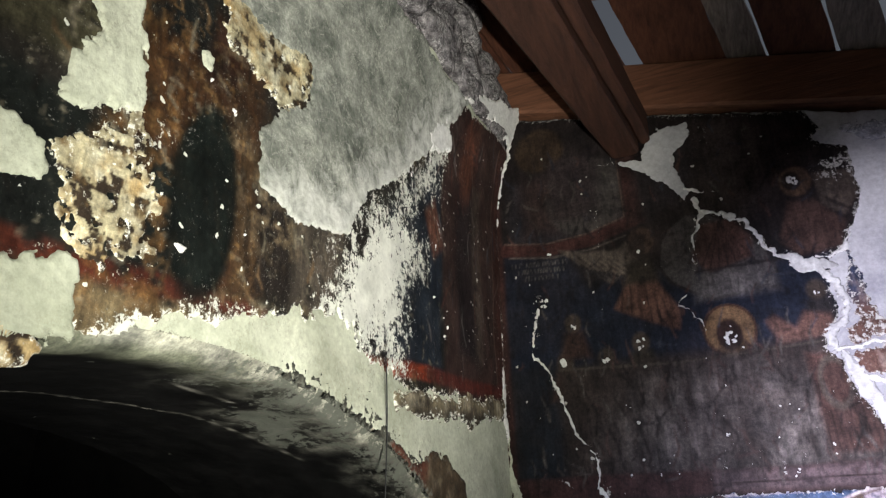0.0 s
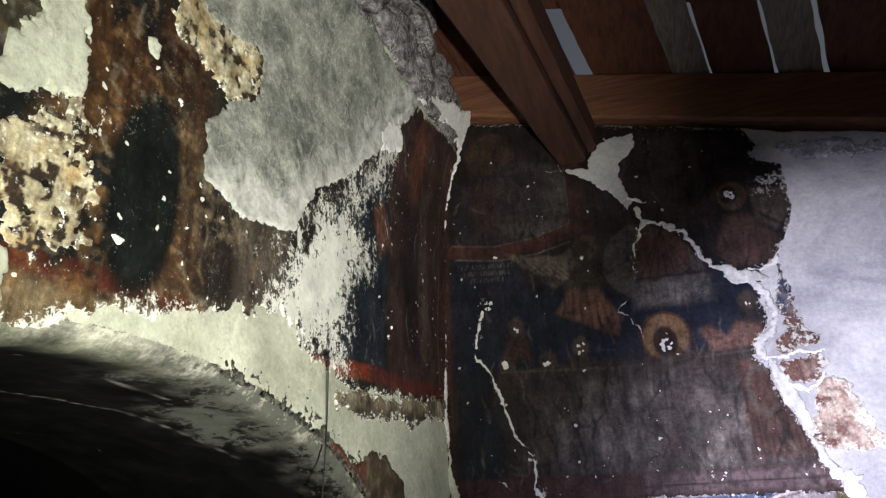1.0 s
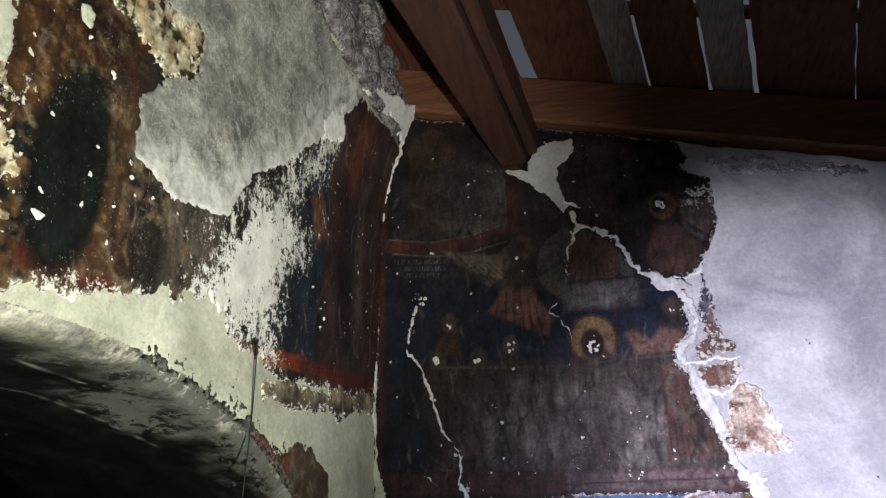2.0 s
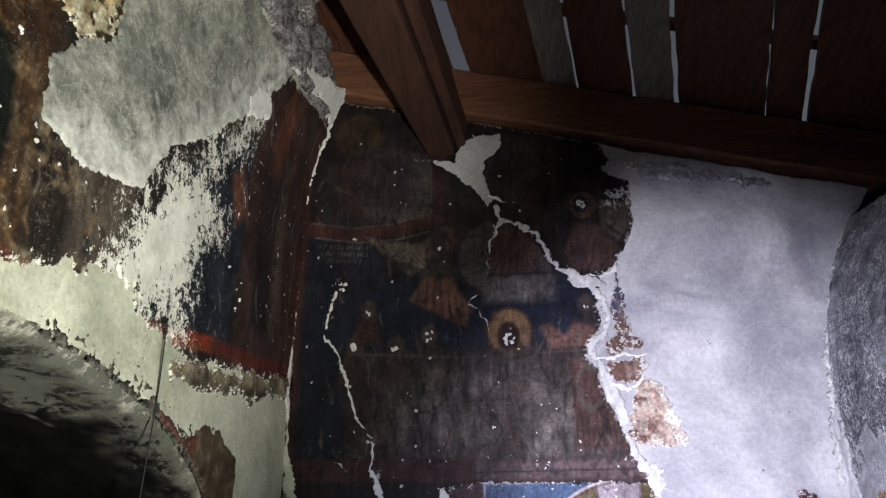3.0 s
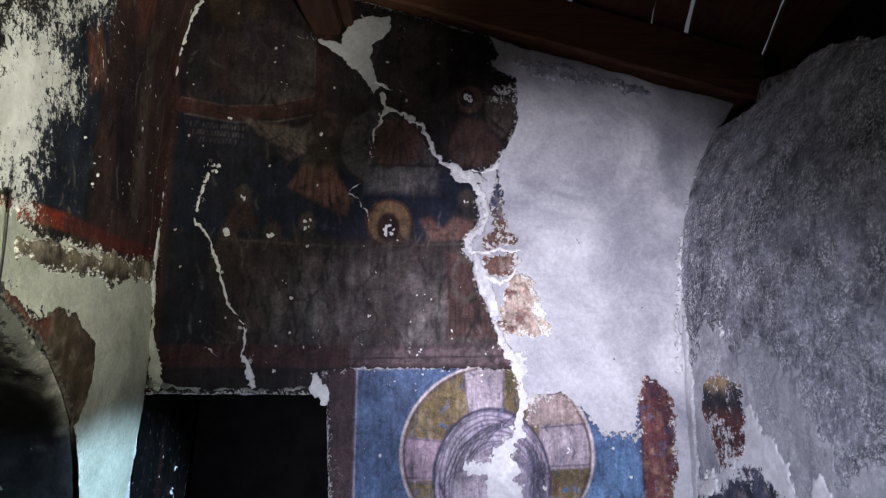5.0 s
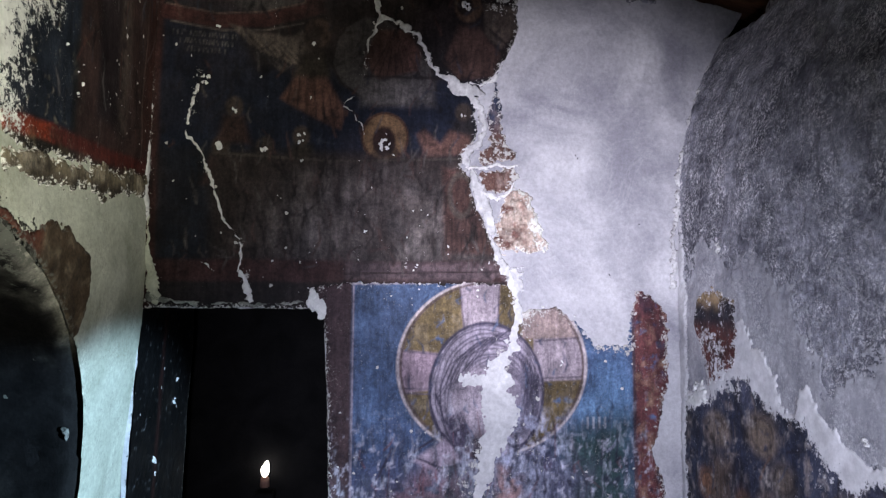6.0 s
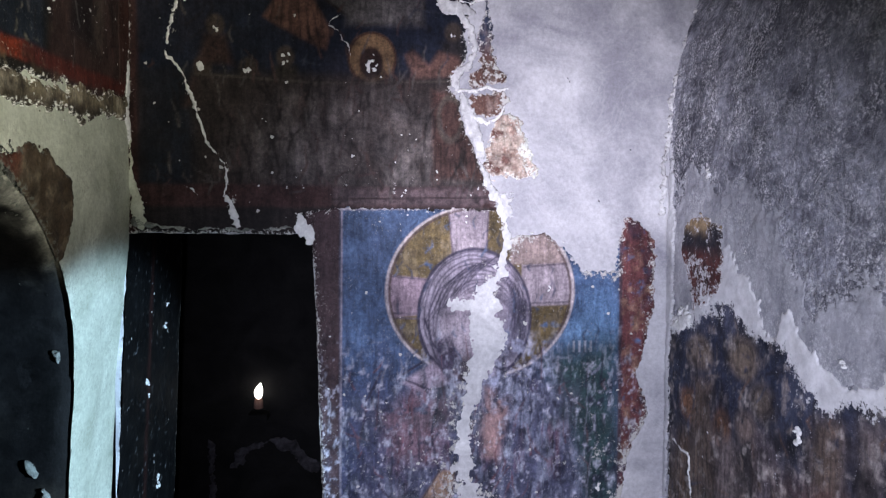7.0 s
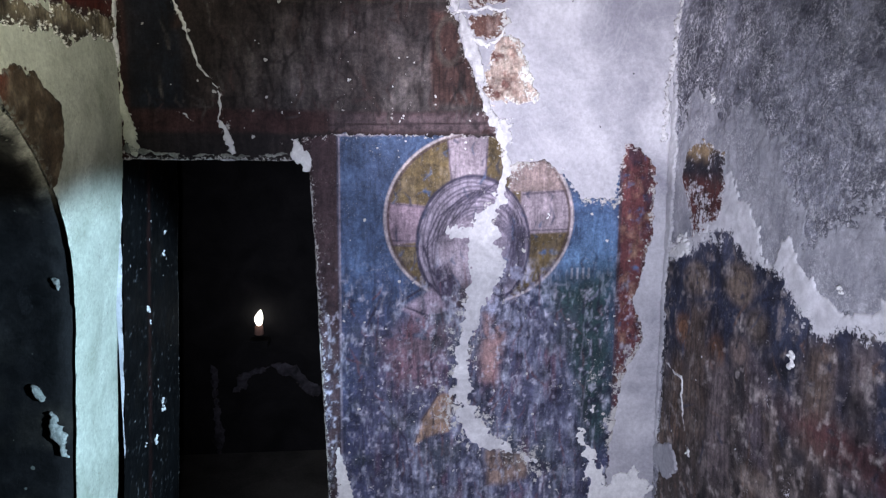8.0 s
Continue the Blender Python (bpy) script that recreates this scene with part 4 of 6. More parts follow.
BLOT = [(0.87, 3.67), (1.01, 3.68), (1.00, 3.59), (0.92, 3.52), (0.93, 3.41), (0.97, 3.32), (0.93, 3.28), (0.86, 3.37), (0.78, 3.46), (0.63, 3.55), (0.78, 3.52), (0.80, 3.62)]
sheet("lime_patch", on_north, (0.58, 1.08, 3.22, 3.74), 0.005, lambda u, v: poly(u, v, BLOT) + ragged(u, v, 31, 0.012, 0.006), 0.009, PLASTER, wall_north, label="grey white plaster filling beside a rafter")


def island(name, pts, seed, paint, label, material=FRESCO, rag=(0.008, 0.006)):
    us, vs = [q[0] for q in pts], [q[1] for q in pts]
    sheet(name, on_north, (min(us) - 0.05, max(us) + 0.05, min(vs) - 0.05, max(vs) + 0.05), 0.004,
          lambda u, v: poly(u, v, pts) + ragged(u, v, seed, *rag), 0.007, material, wall_north, paint, label, loss=lambda u, v: 0.26 + 0.3 * fbm(u, v, 12, 3, seed) + 0.3 * step(u - 1.53, 0.04))


def island_paint(u, v):
    p = Paint(u, v, (0.10, 0.055, 0.045))
    p.tint(step(v - 2.74, 0.06), (0.03, 0.04, 0.075))
    p.tint(np.clip(fbm(u * 2, v, 20, 4, 140), 0, 0.8), (0.35, 0.27, 0.24))
    return p.c


island("fresco_scrap", [(1.492, 2.94), (1.512, 2.87), (1.51, 2.756), (1.547, 2.681), (1.593, 2.631), (1.58, 2.585), (1.42, 2.58), (1.42, 2.62), (1.477, 2.672), (1.464, 2.759), (1.462, 2.834)], 41, island_paint, "scrap of painted plaster left standing", rag=(0.012, 0.01))
island("fresco_scrap", [(1.412, 2.545), (1.57, 2.556), (1.579, 2.525), (1.543, 2.468), (1.494, 2.445), (1.42, 2.475)], 42, island_paint, "scrap of painted plaster left standing", rag=(0.012, 0.01))

# bared rubble and brick where the plaster has fallen
PATCH = [(1.529, 2.446), (1.588, 2.471), (1.645, 2.454), (1.676, 2.396), (1.693, 2.318), (1.717, 2.241), (1.701, 2.205), (1.596, 2.207), (1.531, 2.201), (1.49, 2.256), (1.493, 2.333)]


def bared_paint(u, v):
    p = Paint(u, v, (0.42, 0.34, 0.29))
    p.tint(np.clip(1.6 * fbm(u, v, 22, 4, 330), 0, 0.9), (0.60, 0.54, 0.46))
    p.tint(np.clip(2.2 * fbm(u, v, 26, 4, 332) + 0.05, 0, 0.95) * step(1.63 - u + 0.1 * (v - 2.3), 0.08), (0.12, 0.05, 0.042))
    p.tint(step(0.014 - np.abs(v - 2.265 - 0.045 * fbm(u, v, 13, 4, 331)), 0.03) * step(1.66 - u, 0.04) * np.clip(0.5 + 1.2 * fbm(u, v, 30, 3, 335), 0, 0.9), (0.05, 0.035, 0.035))
    p.tint(np.clip(1.8 * fbm(u, v, 50, 4, 333) - 0.35, 0, 0.9), (0.06, 0.035, 0.03))
    return p.c


sheet("bared_masonry", on_north, (1.42, 1.80, 2.11, 2.55), 0.004, lambda u, v: poly(u, v, PATCH) + ragged(u, v, 43, 0.014, 0.012), 0.010, FRESCO_LEFT, wall_north, bared_paint, "crumbling patch of bared brick and mortar",
      loss=lambda u, v: 0.30 + 0.3 * fbm(u, v, 12, 3, 336) + 0.25 * step(u - 1.65, 0.06))

# flakes of white ground, each a small scar
rng = random.Random(11)
FLAKES = [(0.33, 2.62, 2), (0.51, 2.62, 2), (0.66, 2.67, 2), (1.01, 2.66, 3), (0.38, 2.79, 1), (1.35, 2.79, 1), (1.36, 3.27, 2), (0.70, 3.09, 1), (0.26, 2.91, 2), (1.15, 2.13, 1), (0.30, 3.14, 1), (1.16, 2.05, 1), (1.405, 2.02, 1), (1.77, 1.73, 1), (2.04, 1.62, 1), (2.0, 0.86, 2)]


def flake(x, z, size, seed, surface=on_north, parent=wall_north, material=None, name="flake_scar", label="small white scar in the paint"):
    r = 0.006 + 0.0045 * size
    spots = [(x + rng.uniform(-1, 1) * r, z + rng.uniform(-1.3, 1.3) * r, rng.uniform(0.4, 0.8) * r) for _ in range(2 + 2 * size)]

    def field(u, v):
        s = -1.0 + 0 * u
        for a, b, q in spots:
            s = np.maximum(s, q - np.hypot(u - a, v - b))
        return s + 0.013 * fbm(u, v, 85, 4, seed) - 0.001
    sheet(name, surface, (x - 3 * r, x + 3 * r, z - 3.4 * r, z + 3.4 * r), 0.0028, field, 0.0125, material or WHITE, parent, label=label, edge=0.004)


for k, (x, z, n) in enumerate(FLAKES):
    flake(x, z, n, 200 + k)

scars = random.Random(23)
for k in range(16):
    flake(scars.uniform(0.12, 1.5), 2.17 + 0.5 * scars.random() ** 3 - 0.06 * scars.random(), 0, 740 + k)
for k in range(16):
    flake(scars.uniform(0.9, 2.05), scars.uniform(0.6, 2.0), 0, 780 + k)

for k, (x, z) in enumerate([(1.99, 2.10), (1.99, 2.02), (2.12, 2.32), (1.85, 2.62)]):
    flake(x, z, 0, 260 + k, material=NEAR_BLACK, name="nail_hole", label="small dark hole in the plaster")
stroke("bared_render", [(1.60, 3.48), (1.70, 3.43), (1.80, 3.42), (1.95, 3.40), (2.2, 3.34)], [0.03, 0.09, 0.07, 0.04, 0.03], 52, material=PLASTER_ROUGH, label="rough grey render bared under the beam", wobble=2.0)
# raised pale stroke imitates the highlight on the corner's edge
stroke("corner_highlight", [(2.46, 3.05), (2.375, 2.82), (2.305, 2.55), (2.28, 2.3), (2.27, 2.06)], [0.015, 0.024, 0.026, 0.024, 0.02], 53, material=CRACK, thick=0.02, label="pale ridge drawn as the highlight along the corner", wobble=1.5)

# ---- left wall ----
def opening(u, v):
    o = oval(u, v, ARCH_Y, ARCH_Z, ARCH_A + 0.015, ARCH_B + 0.05)
    return np.where(v > ARCH_Z, o, ARCH_A + 0.015 - np.abs(u - ARCH_Y))


sheet("plaster", on_left, (-3.4, 0.012, 0.0, 3.73), 0.014, lambda u, v: np.minimum(0.012 - opening(u, v), 3.72 - v + 0.02 * fbm(u, v, 9, 3, 2)),
      0.0, PLASTER_LEFT, wall_left, label="bare yellowish white plaster")

# arch: soffit and jambs as one bent skin, rounded into the wall
SPAN = [(ARCH_Y + ARCH_A, z) for z in np.linspace(0, ARCH_Z, 60, endpoint=False)]
SPAN += [(ARCH_Y + ARCH_A * math.cos(a), ARCH_Z + ARCH_B * math.sin(a)) for a in np.linspace(0, math.pi, 260)]
SPAN += [(ARCH_Y - ARCH_A, z) for z in np.linspace(ARCH_Z, 0, 60)[1:]]


def arch_skin():
    span = np.array(SPAN)
    depth = np.concatenate([np.linspace(0, 0.08, 9), np.linspace(0.1, 0.94, 60)])
    tang = np.gradient(span, axis=0)
    out = np.stack([tang[:, 1], -tang[:, 0]], 1) / np.linalg.norm(tang, axis=1)[:, None]
    run = np.cumsum(np.r_[0, np.hypot(*np.diff(span, axis=0).T)])
    s, d = np.meshgrid(run, depth, indexing="ij")
    rim = (0.02 + 0.035 * np.clip((span[:, 1][:, None] - 1.5) / 0.3, 0, 1)) * np.clip(1 - d / 0.08, 0, 1) ** 2
    h = rim - (0.012 * fbm(s, d, 3, 3, 160) + 0.005 * fbm(s, d, 14, 3, 163)) * np.clip(d / 0.05, 0, 1)
    y, z = span[:, 0][:, None] + out[:, 0][:, None] * h, span[:, 1][:, None] + out[:, 1][:, None] * h
    x = on_left(y, z, -0.004)[0] - d
    n, k = s.shape
    idx = np.arange(n * k).reshape(n, k)
    faces = np.stack([idx[:-1, :-1], idx[1:, :-1], idx[1:, 1:], idx[:-1, 1:]], -1).reshape(-1, 4)
    mesh = bpy.data.meshes.new("arch_soffit")
    mesh.from_pydata(np.stack([x, y, z], -1).reshape(-1, 3).tolist(), [], faces.tolist())
    mesh.polygons.foreach_set("use_smooth", np.ones(len(faces), bool))
    # shade in the pigment: near black keeps the jamb dark under the daylight spot
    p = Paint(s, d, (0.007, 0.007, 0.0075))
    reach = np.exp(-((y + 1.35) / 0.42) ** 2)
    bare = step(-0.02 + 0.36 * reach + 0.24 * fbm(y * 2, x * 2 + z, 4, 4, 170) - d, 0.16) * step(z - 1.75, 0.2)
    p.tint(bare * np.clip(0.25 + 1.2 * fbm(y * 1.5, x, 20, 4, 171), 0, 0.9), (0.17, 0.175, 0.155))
    # greenish front band: lamplight on the rounded edge put into the pigment
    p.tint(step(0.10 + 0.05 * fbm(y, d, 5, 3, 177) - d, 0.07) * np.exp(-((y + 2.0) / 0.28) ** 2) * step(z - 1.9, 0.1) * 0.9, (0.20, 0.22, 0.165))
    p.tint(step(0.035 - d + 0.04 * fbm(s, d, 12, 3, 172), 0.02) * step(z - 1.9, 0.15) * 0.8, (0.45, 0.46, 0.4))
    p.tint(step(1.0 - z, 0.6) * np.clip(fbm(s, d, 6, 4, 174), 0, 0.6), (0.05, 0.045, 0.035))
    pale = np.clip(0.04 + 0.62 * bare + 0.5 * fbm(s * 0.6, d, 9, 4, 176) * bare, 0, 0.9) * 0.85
    mesh.attributes.new("loss", "FLOAT", "POINT").data.foreach_set("value", pale.ravel().astype(np.float32))
    for q, w in (([(2.55, 0.30), (2.9, 0.38), (3.2, 0.52), (3.5, 0.62)], 0.004), ([(3.0, 0.2), (3.2, 0.22)], 0.006)):
        p.lay(line(s + 0.02 * fbm(s, d, 9, 3, 178), d, q, [w] * len(q)), (0.3, 0.3, 0.27), 0.004)
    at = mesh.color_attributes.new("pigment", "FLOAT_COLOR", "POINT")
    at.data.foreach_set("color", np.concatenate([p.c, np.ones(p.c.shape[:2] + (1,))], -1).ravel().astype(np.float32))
    link_part("arch_soffit", mesh, FRESCO_ARCH, wall_left, "black painted underside of the arch with a paler front band")


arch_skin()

LEFT_COAT = [(-3.2, 2.32), (-2.18, 2.30), (-2.10, 2.32), (-1.94, 2.39), (-1.75, 2.42), (-1.49, 2.48), (-1.36, 2.52), (-1.26, 2.44), (-1.05, 2.40), (-0.61, 2.42),
             (0.012, 2.47), (0.012, 3.78), (-0.15, 3.76), (-0.45, 3.70), (-0.57, 3.68), (-0.79, 3.37), (-1.0, 3.2), (-1.6, 3.3), (-1.7, 3.72), (-3.2, 3.72)]


def left_paint(u, v):
    p = Paint(u, v, (0.022, 0.02, 0.018))
    soft = 0.025 * fbm(u, v, 8, 3, 180)
    p.lay(box(u, v, -2.16, -1.76, 2.42, 3.12) + soft, (0.06, 0.03, 0.016), 0.05, worn=0.1)
    p.lay(box(u, v, -2.14, -1.98, 2.62, 3.0) + soft, (0.09, 0.045, 0.02), 0.06, worn=0.15)
    for k in range(8):
        p.lay(line(u, v, [(-2.1 + 0.03 * k, 3.0), (-2.06 + 0.018 * k, 2.55)], [0.004, 0.008]), (0.035, 0.02, 0.014), 0.008)
    p.lay(oval(u, v, -1.93, 2.64, 0.095, 0.24, -4) + soft * 0.2, (0.008, 0.015, 0.013), 0.012)
    p.lay(0.006 - np.abs(oval(u, v, -1.93, 2.66, 0.06, 0.17, -4)), (0.03, 0.04, 0.034), 0.006)
    p.lay(oval(u, v, -1.93, 3.03, 0.10, 0.09) + soft, (0.05, 0.024, 0.016), 0.03)
    p.lay(box(u, v, -2.14, -1.95, 2.98, 3.2) + soft, (0.014, 0.016, 0.016), 0.02)
    p.lay(box(u, v, -1.84, -1.77, 2.42, 2.86) + soft, (0.08, 0.05, 0.028), 0.03, worn=0.3)
    p.lay(box(u, v, -2.5, -2.14, 2.75, 3.1) + soft, (0.085, 0.08, 0.05), 0.03)
    for k in range(3):
        for j in range(5):
            p.lay(box(u, v, -2.40 + 0.035 * j, -2.375 + 0.035 * j, 2.86 + 0.03 * k, 2.872 + 0.03 * k), (0.025, 0.022, 0.018), 0.005)
    p.lay(box(u, v, -2.5, -2.0, 2.42, 2.7) + soft, (0.012, 0.015, 0.014), 0.03)
    # red line over a strip of bared ochre render
    p.lay(line(u, v, [(-2.5, 2.40), (-2.19, 2.41), (-1.92, 2.43), (-1.7, 2.445)], [0.05, 0.05, 0.05, 0.03]) + soft * 0.4, (0.10, 0.026, 0.016), 0.012, worn=0.25)
    p.lay(poly(u, v, [(-2.3, 2.38), (-1.92, 2.40), (-1.7, 2.43), (-1.45, 2.51), (-1.4, 2.4), (-2.3, 2.2)]) + soft * 0.4, (0.17, 0.13, 0.075), 0.02, worn=0.12)
    p.lay(box(u, v, -1.62, -1.38, 2.48, 2.78) + soft, (0.10, 0.085, 0.07), 0.04, worn=0.25)
    p.lay(box(u, v, -1.74, -1.62, 2.5, 2.75) + soft, (0.025, 0.02, 0.018), 0.03)
    # dark blue field and the red-brown strips beside the corner
    p.lay(poly(u, v, [(-1.2, 2.46), (-0.68, 2.5), (-0.66, 3.45), (-0.8, 3.3), (-1.1, 3.0)]) + soft, (0.02, 0.027, 0.04), 0.03)
    p.lay(box(u, v, -0.66, 0.1, 2.4, 3.8) + soft * 0.3, (0.048, 0.030, 0.028), 0.015)
    p.lay(box(u, v, -0.52, -0.3, 2.6, 3.6) + soft * 0.3, (0.024, 0.018, 0.02), 0.03)
    p.lay(oval(u, v, -0.42, 3.5, 0.09, 0.18) + soft, (0.12, 0.05, 0.035), 0.05, worn=0.2)
    p.lay(box(u, v, -0.10, 0.1, 2.4, 3.8) + soft * 0.2, (0.055, 0.026, 0.023), 0.01)
    p.lay(box(u, v, -0.34, -0.26, 2.6, 3.4) + soft * 0.3, (0.075, 0.058, 0.05), 0.03, worn=0.2)
    p.lay(line(u, v, [(-0.105, 2.55), (-0.10, 3.7)], [0.008, 0.008]), (0.13, 0.09, 0.075), 0.005, worn=0.15)
    p.lay(poly(u, v, [(-0.72, 3.18), (-0.82, 3.08), (-0.74, 2.92), (-0.66, 3.0)]) + soft * 0.3, (0.13, 0.06, 0.045), 0.02)
    p.lay(line(u, v, [(-1.34, 2.425), (-1.05, 2.45), (-0.80, 2.475)], [0.035, 0.05, 0.055]) + soft * 0.3, (0.27, 0.05, 0.025), 0.01, worn=0.05)
    p.lay(line(u, v, [(-0.80, 2.475), (-0.4, 2.49), (0.02, 2.53)], [0.055, 0.05, 0.05]) + soft * 0.2, (0.09, 0.024, 0.02), 0.012)
    for o, cc, sd in ((poly(u, v, LEFT_COAT), (0.3, 0.25, 0.15), 182), (-box(u, v, -2.16, -2.05, 2.4, 3.1), (0.24, 0.13, 0.05), 184), (-oval(u, v, -1.70, 3.0, 0.17, 0.32), (0.32, 0.25, 0.16), 186)):
        near = np.clip(1 - np.abs(o) / 0.07, 0, 1)
        p.tint(near * np.clip(1.6 * fbm(u, v, 34, 4, sd) + 0.05, 0, 0.9) * step(-0.7 - u, 0.2), cc)
    p.tint(np.clip(1.5 * fbm(u, v, 40, 4, 188) - 0.5, 0, 0.8) * step(-0.7 - u, 0.2), (0.4, 0.37, 0.28))
    strokes(p, 110, 37, (-2.5, -1.4, 2.4, 3.1), ((0.012, 0.01, 0.009), (0.012, 0.01, 0.009), (0.2, 0.13, 0.07), (0.3, 0.27, 0.2)), (0.02, 0.10), 0.8)
    strokes(p, 90, 39, (-1.2, -0.02, 2.5, 3.7), ((0.012, 0.01, 0.012), (0.09, 0.04, 0.035), (0.05, 0.06, 0.08), (0.16, 0.15, 0.15)), (0.04, 0.2), 0.9)
    cloth = step(box(u, v, -2.16, -1.76, 2.45, 3.1), 0.06)
    p.tint(cloth * np.clip(1.7 * fbm(u, v, 55, 4, 350) - 0.35, 0, 0.8), (0.26, 0.16, 0.07))
    p.tint(cloth * np.clip(1.7 * fbm(u * 1.6, v * 0.5, 22, 4, 353) - 0.2, 0, 0.8), (0.016, 0.012, 0.01))
    p.lay(oval(u, v, -1.93, 2.64, 0.10, 0.235, -4) + soft * 0.15, (0.0055, 0.008, 0.0075), 0.014, 0.95)
    for k in range(5):
        p.lay(0.003 - np.abs(oval(u, v, -1.93, 2.66 - 0.012 * k, 0.075 - 0.013 * k, 0.19 - 0.03 * k, -4)), (0.013, 0.018, 0.016), 0.006, 0.5)
    # brighter pigment beside the corner makes up for the lamp's falloff
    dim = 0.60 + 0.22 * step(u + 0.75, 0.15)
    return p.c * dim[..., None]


SALT = [(-1.50, 2.74), (-1.335, 2.785), (-1.273, 2.922), (-1.128, 3.048), (-0.96, 3.171), (-0.804, 3.417), (-0.687, 3.556), (-0.62, 3.46), (-0.674, 3.332), (-0.66, 3.24), (-0.867, 3.075), (-0.90, 2.98), (-0.80, 2.94), (-0.78, 2.86),
        (-0.968, 2.716), (-0.951, 2.564), (-0.973, 2.44), (-1.32, 2.40), (-1.52, 2.44), (-1.42, 2.667)]


def left_loss(u, v):
    drift = 0.11 * fbm(u * 0.8, v, 7, 4, 300) + 0.06 * fbm(u, v * 0.7, 24, 3, 301)
    salt = np.clip(0.42 + 2.1 * (poly(u, v, SALT) + drift), 0, 0.82) * step(poly(u, v, SALT) + 0.14, 0.16)
    low = 0.7 * step(0.05 - np.abs(poly(u, v, LEFT_COAT)), 0.06) * step(-0.95 - u, 0.2) * (0.6 + 0.7 * fbm(u, v, 12, 3, 302))
    edge = 0.55 * step(0.04 - np.abs(oval(u, v, -1.68, 3.0, 0.15, 0.30)), 0.06) * (0.6 + 0.8 * fbm(u, v, 10, 3, 304))
    mortar = 0.6 * step(0.05 - np.abs(box(u, v, -2.28, -2.08, 2.42, 2.72)), 0.06) * (0.5 + 0.9 * fbm(u, v, 11, 3, 306))
    thin = 0.42 * step(box(u, v, -1.72, -1.35, 2.44, 2.85), 0.15) * (0.5 + 0.9 * fbm(u, v * 0.4, 14, 3, 308))
    return np.maximum.reduce([salt, low, edge, mortar, thin])


def left_field(u, v):
    s = poly(u, v, LEFT_COAT) + ragged(u, v, 51, 0.016, 0.008)
    bite = step(u + 1.62, 0.05) * step(-0.95 - u, 0.05)
    return s - bite * 0.05 * np.clip(fbm(u * 1.3, v * 0.8, 26, 4, 53) + 0.15, 0, 1) * 1.3


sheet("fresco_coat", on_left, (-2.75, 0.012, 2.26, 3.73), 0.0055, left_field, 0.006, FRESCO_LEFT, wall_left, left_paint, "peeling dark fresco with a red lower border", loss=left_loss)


def patch_left(name, pts, seed, material, label, rag=(0.014, 0.008), thick=0.012, cell=0.005, holes=0.0, squash=1.0, paint=None, loss=None):
    us, vs = [q[0] for q in pts], [q[1] for q in pts]

    def field(u, v):
        s = poly(u, v, pts) + ragged(u, v, seed, *rag)
        if holes:
            s = np.minimum(s, holes + 0.045 * fbm(u * squash, v, 45, 4, seed + 7) + 0.03 * fbm(u, v, 7, 3, seed + 8))
        return s
    return sheet(name, on_left, (min(us) - 0.06, min(0.012, max(us) + 0.06), min(vs) - 0.06, max(vs) + 0.06), cell, field, thick, material, wall_left, paint, label=label, loss=loss)


def mortar_paint(u, v):
    p = Paint(u, v, (0.40, 0.37, 0.25))
    p.tint(np.clip(1.6 * fbm(u, v, 12, 4, 340) - 0.1, 0, 0.8), (0.33, 0.22, 0.085))
    p.tint(np.clip(1.8 * fbm(u, v, 26, 4, 343) - 0.05, 0, 0.95), (0.58, 0.57, 0.44))
    p.tint(step(fbm(u, v, 34, 4, 346) - 0.22, 0.06), (0.03, 0.022, 0.016))
    p.tint(np.clip(1.8 * fbm(u, v, 60, 3, 349) - 0.25, 0, 0.9), (0.13, 0.09, 0.045))
    return p.c


patch_left("cement_patch", [(-1.95, 3.2), (-1.78, 3.19), (-1.59, 3.23), (-1.58, 3.11), (-1.70, 3.01), (-1.76, 2.92), (-1.76, 2.77), (-1.61, 2.73), (-1.34, 2.78), (-1.24, 2.97), (-1.05, 3.09), (-0.79, 3.37), (-0.60, 3.62),
                            (-0.53, 3.71), (-1.3, 3.71), (-2.2, 3.71)], 61, PLASTER_GREY, "mottled grey green cement repair", thick=0.014,
           loss=lambda u, v: 0.62 * step(0.17 + 0.08 * fbm(u, v, 5, 3, 367) - line(u, v, [(-1.62, 2.73), (-1.34, 2.78), (-1.24, 2.95), (-1.05, 3.09), (-0.79, 3.37), (-0.62, 3.6)]), 0.26))
patch_left("mortar_patch", [(-1.94, 3.19), (-1.86, 3.33), (-1.64, 3.28), (-1.56, 3.18), (-1.60, 3.06), (-1.69, 3.01), (-1.80, 3.05), (-1.90, 3.05)], 62, FRESCO_LEFT, "bared sandy mortar", thick=0.012, rag=(0.025, 0.016), paint=mortar_paint)
patch_left("lime_patch", [(-2.26, 2.96), (-2.2, 3.2), (-2.1, 3.2), (-2.15, 3.00), (-2.115, 2.85), (-2.13, 2.75), (-2.25, 2.66), (-2.30, 2.67), (-2.29, 2.78), (-2.22, 2.86)], 63, PLASTER_LEFT, "smooth pale plaster patch", thick=0.016)
patch_left("mortar_patch", [(-2.28, 2.65), (-2.13, 2.75), (-2.09, 2.63), (-2.07, 2.49), (-2.09, 2.44), (-2.20, 2.41), (-2.235, 2.48), (-2.28, 2.56)], 64, FRESCO_LEFT, "crumbling ochre mortar patch", thick=0.010, cell=0.0035, holes=0.03, rag=(0.035, 0.018), paint=mortar_paint)
patch_left("lime_patch", [(-2.45, 2.62), (-2.335, 2.61), (-2.29, 2.58), (-2.285, 2.52), (-2.45, 2.49)], 65, PLASTER_LEFT, "smooth pale plaster patch")
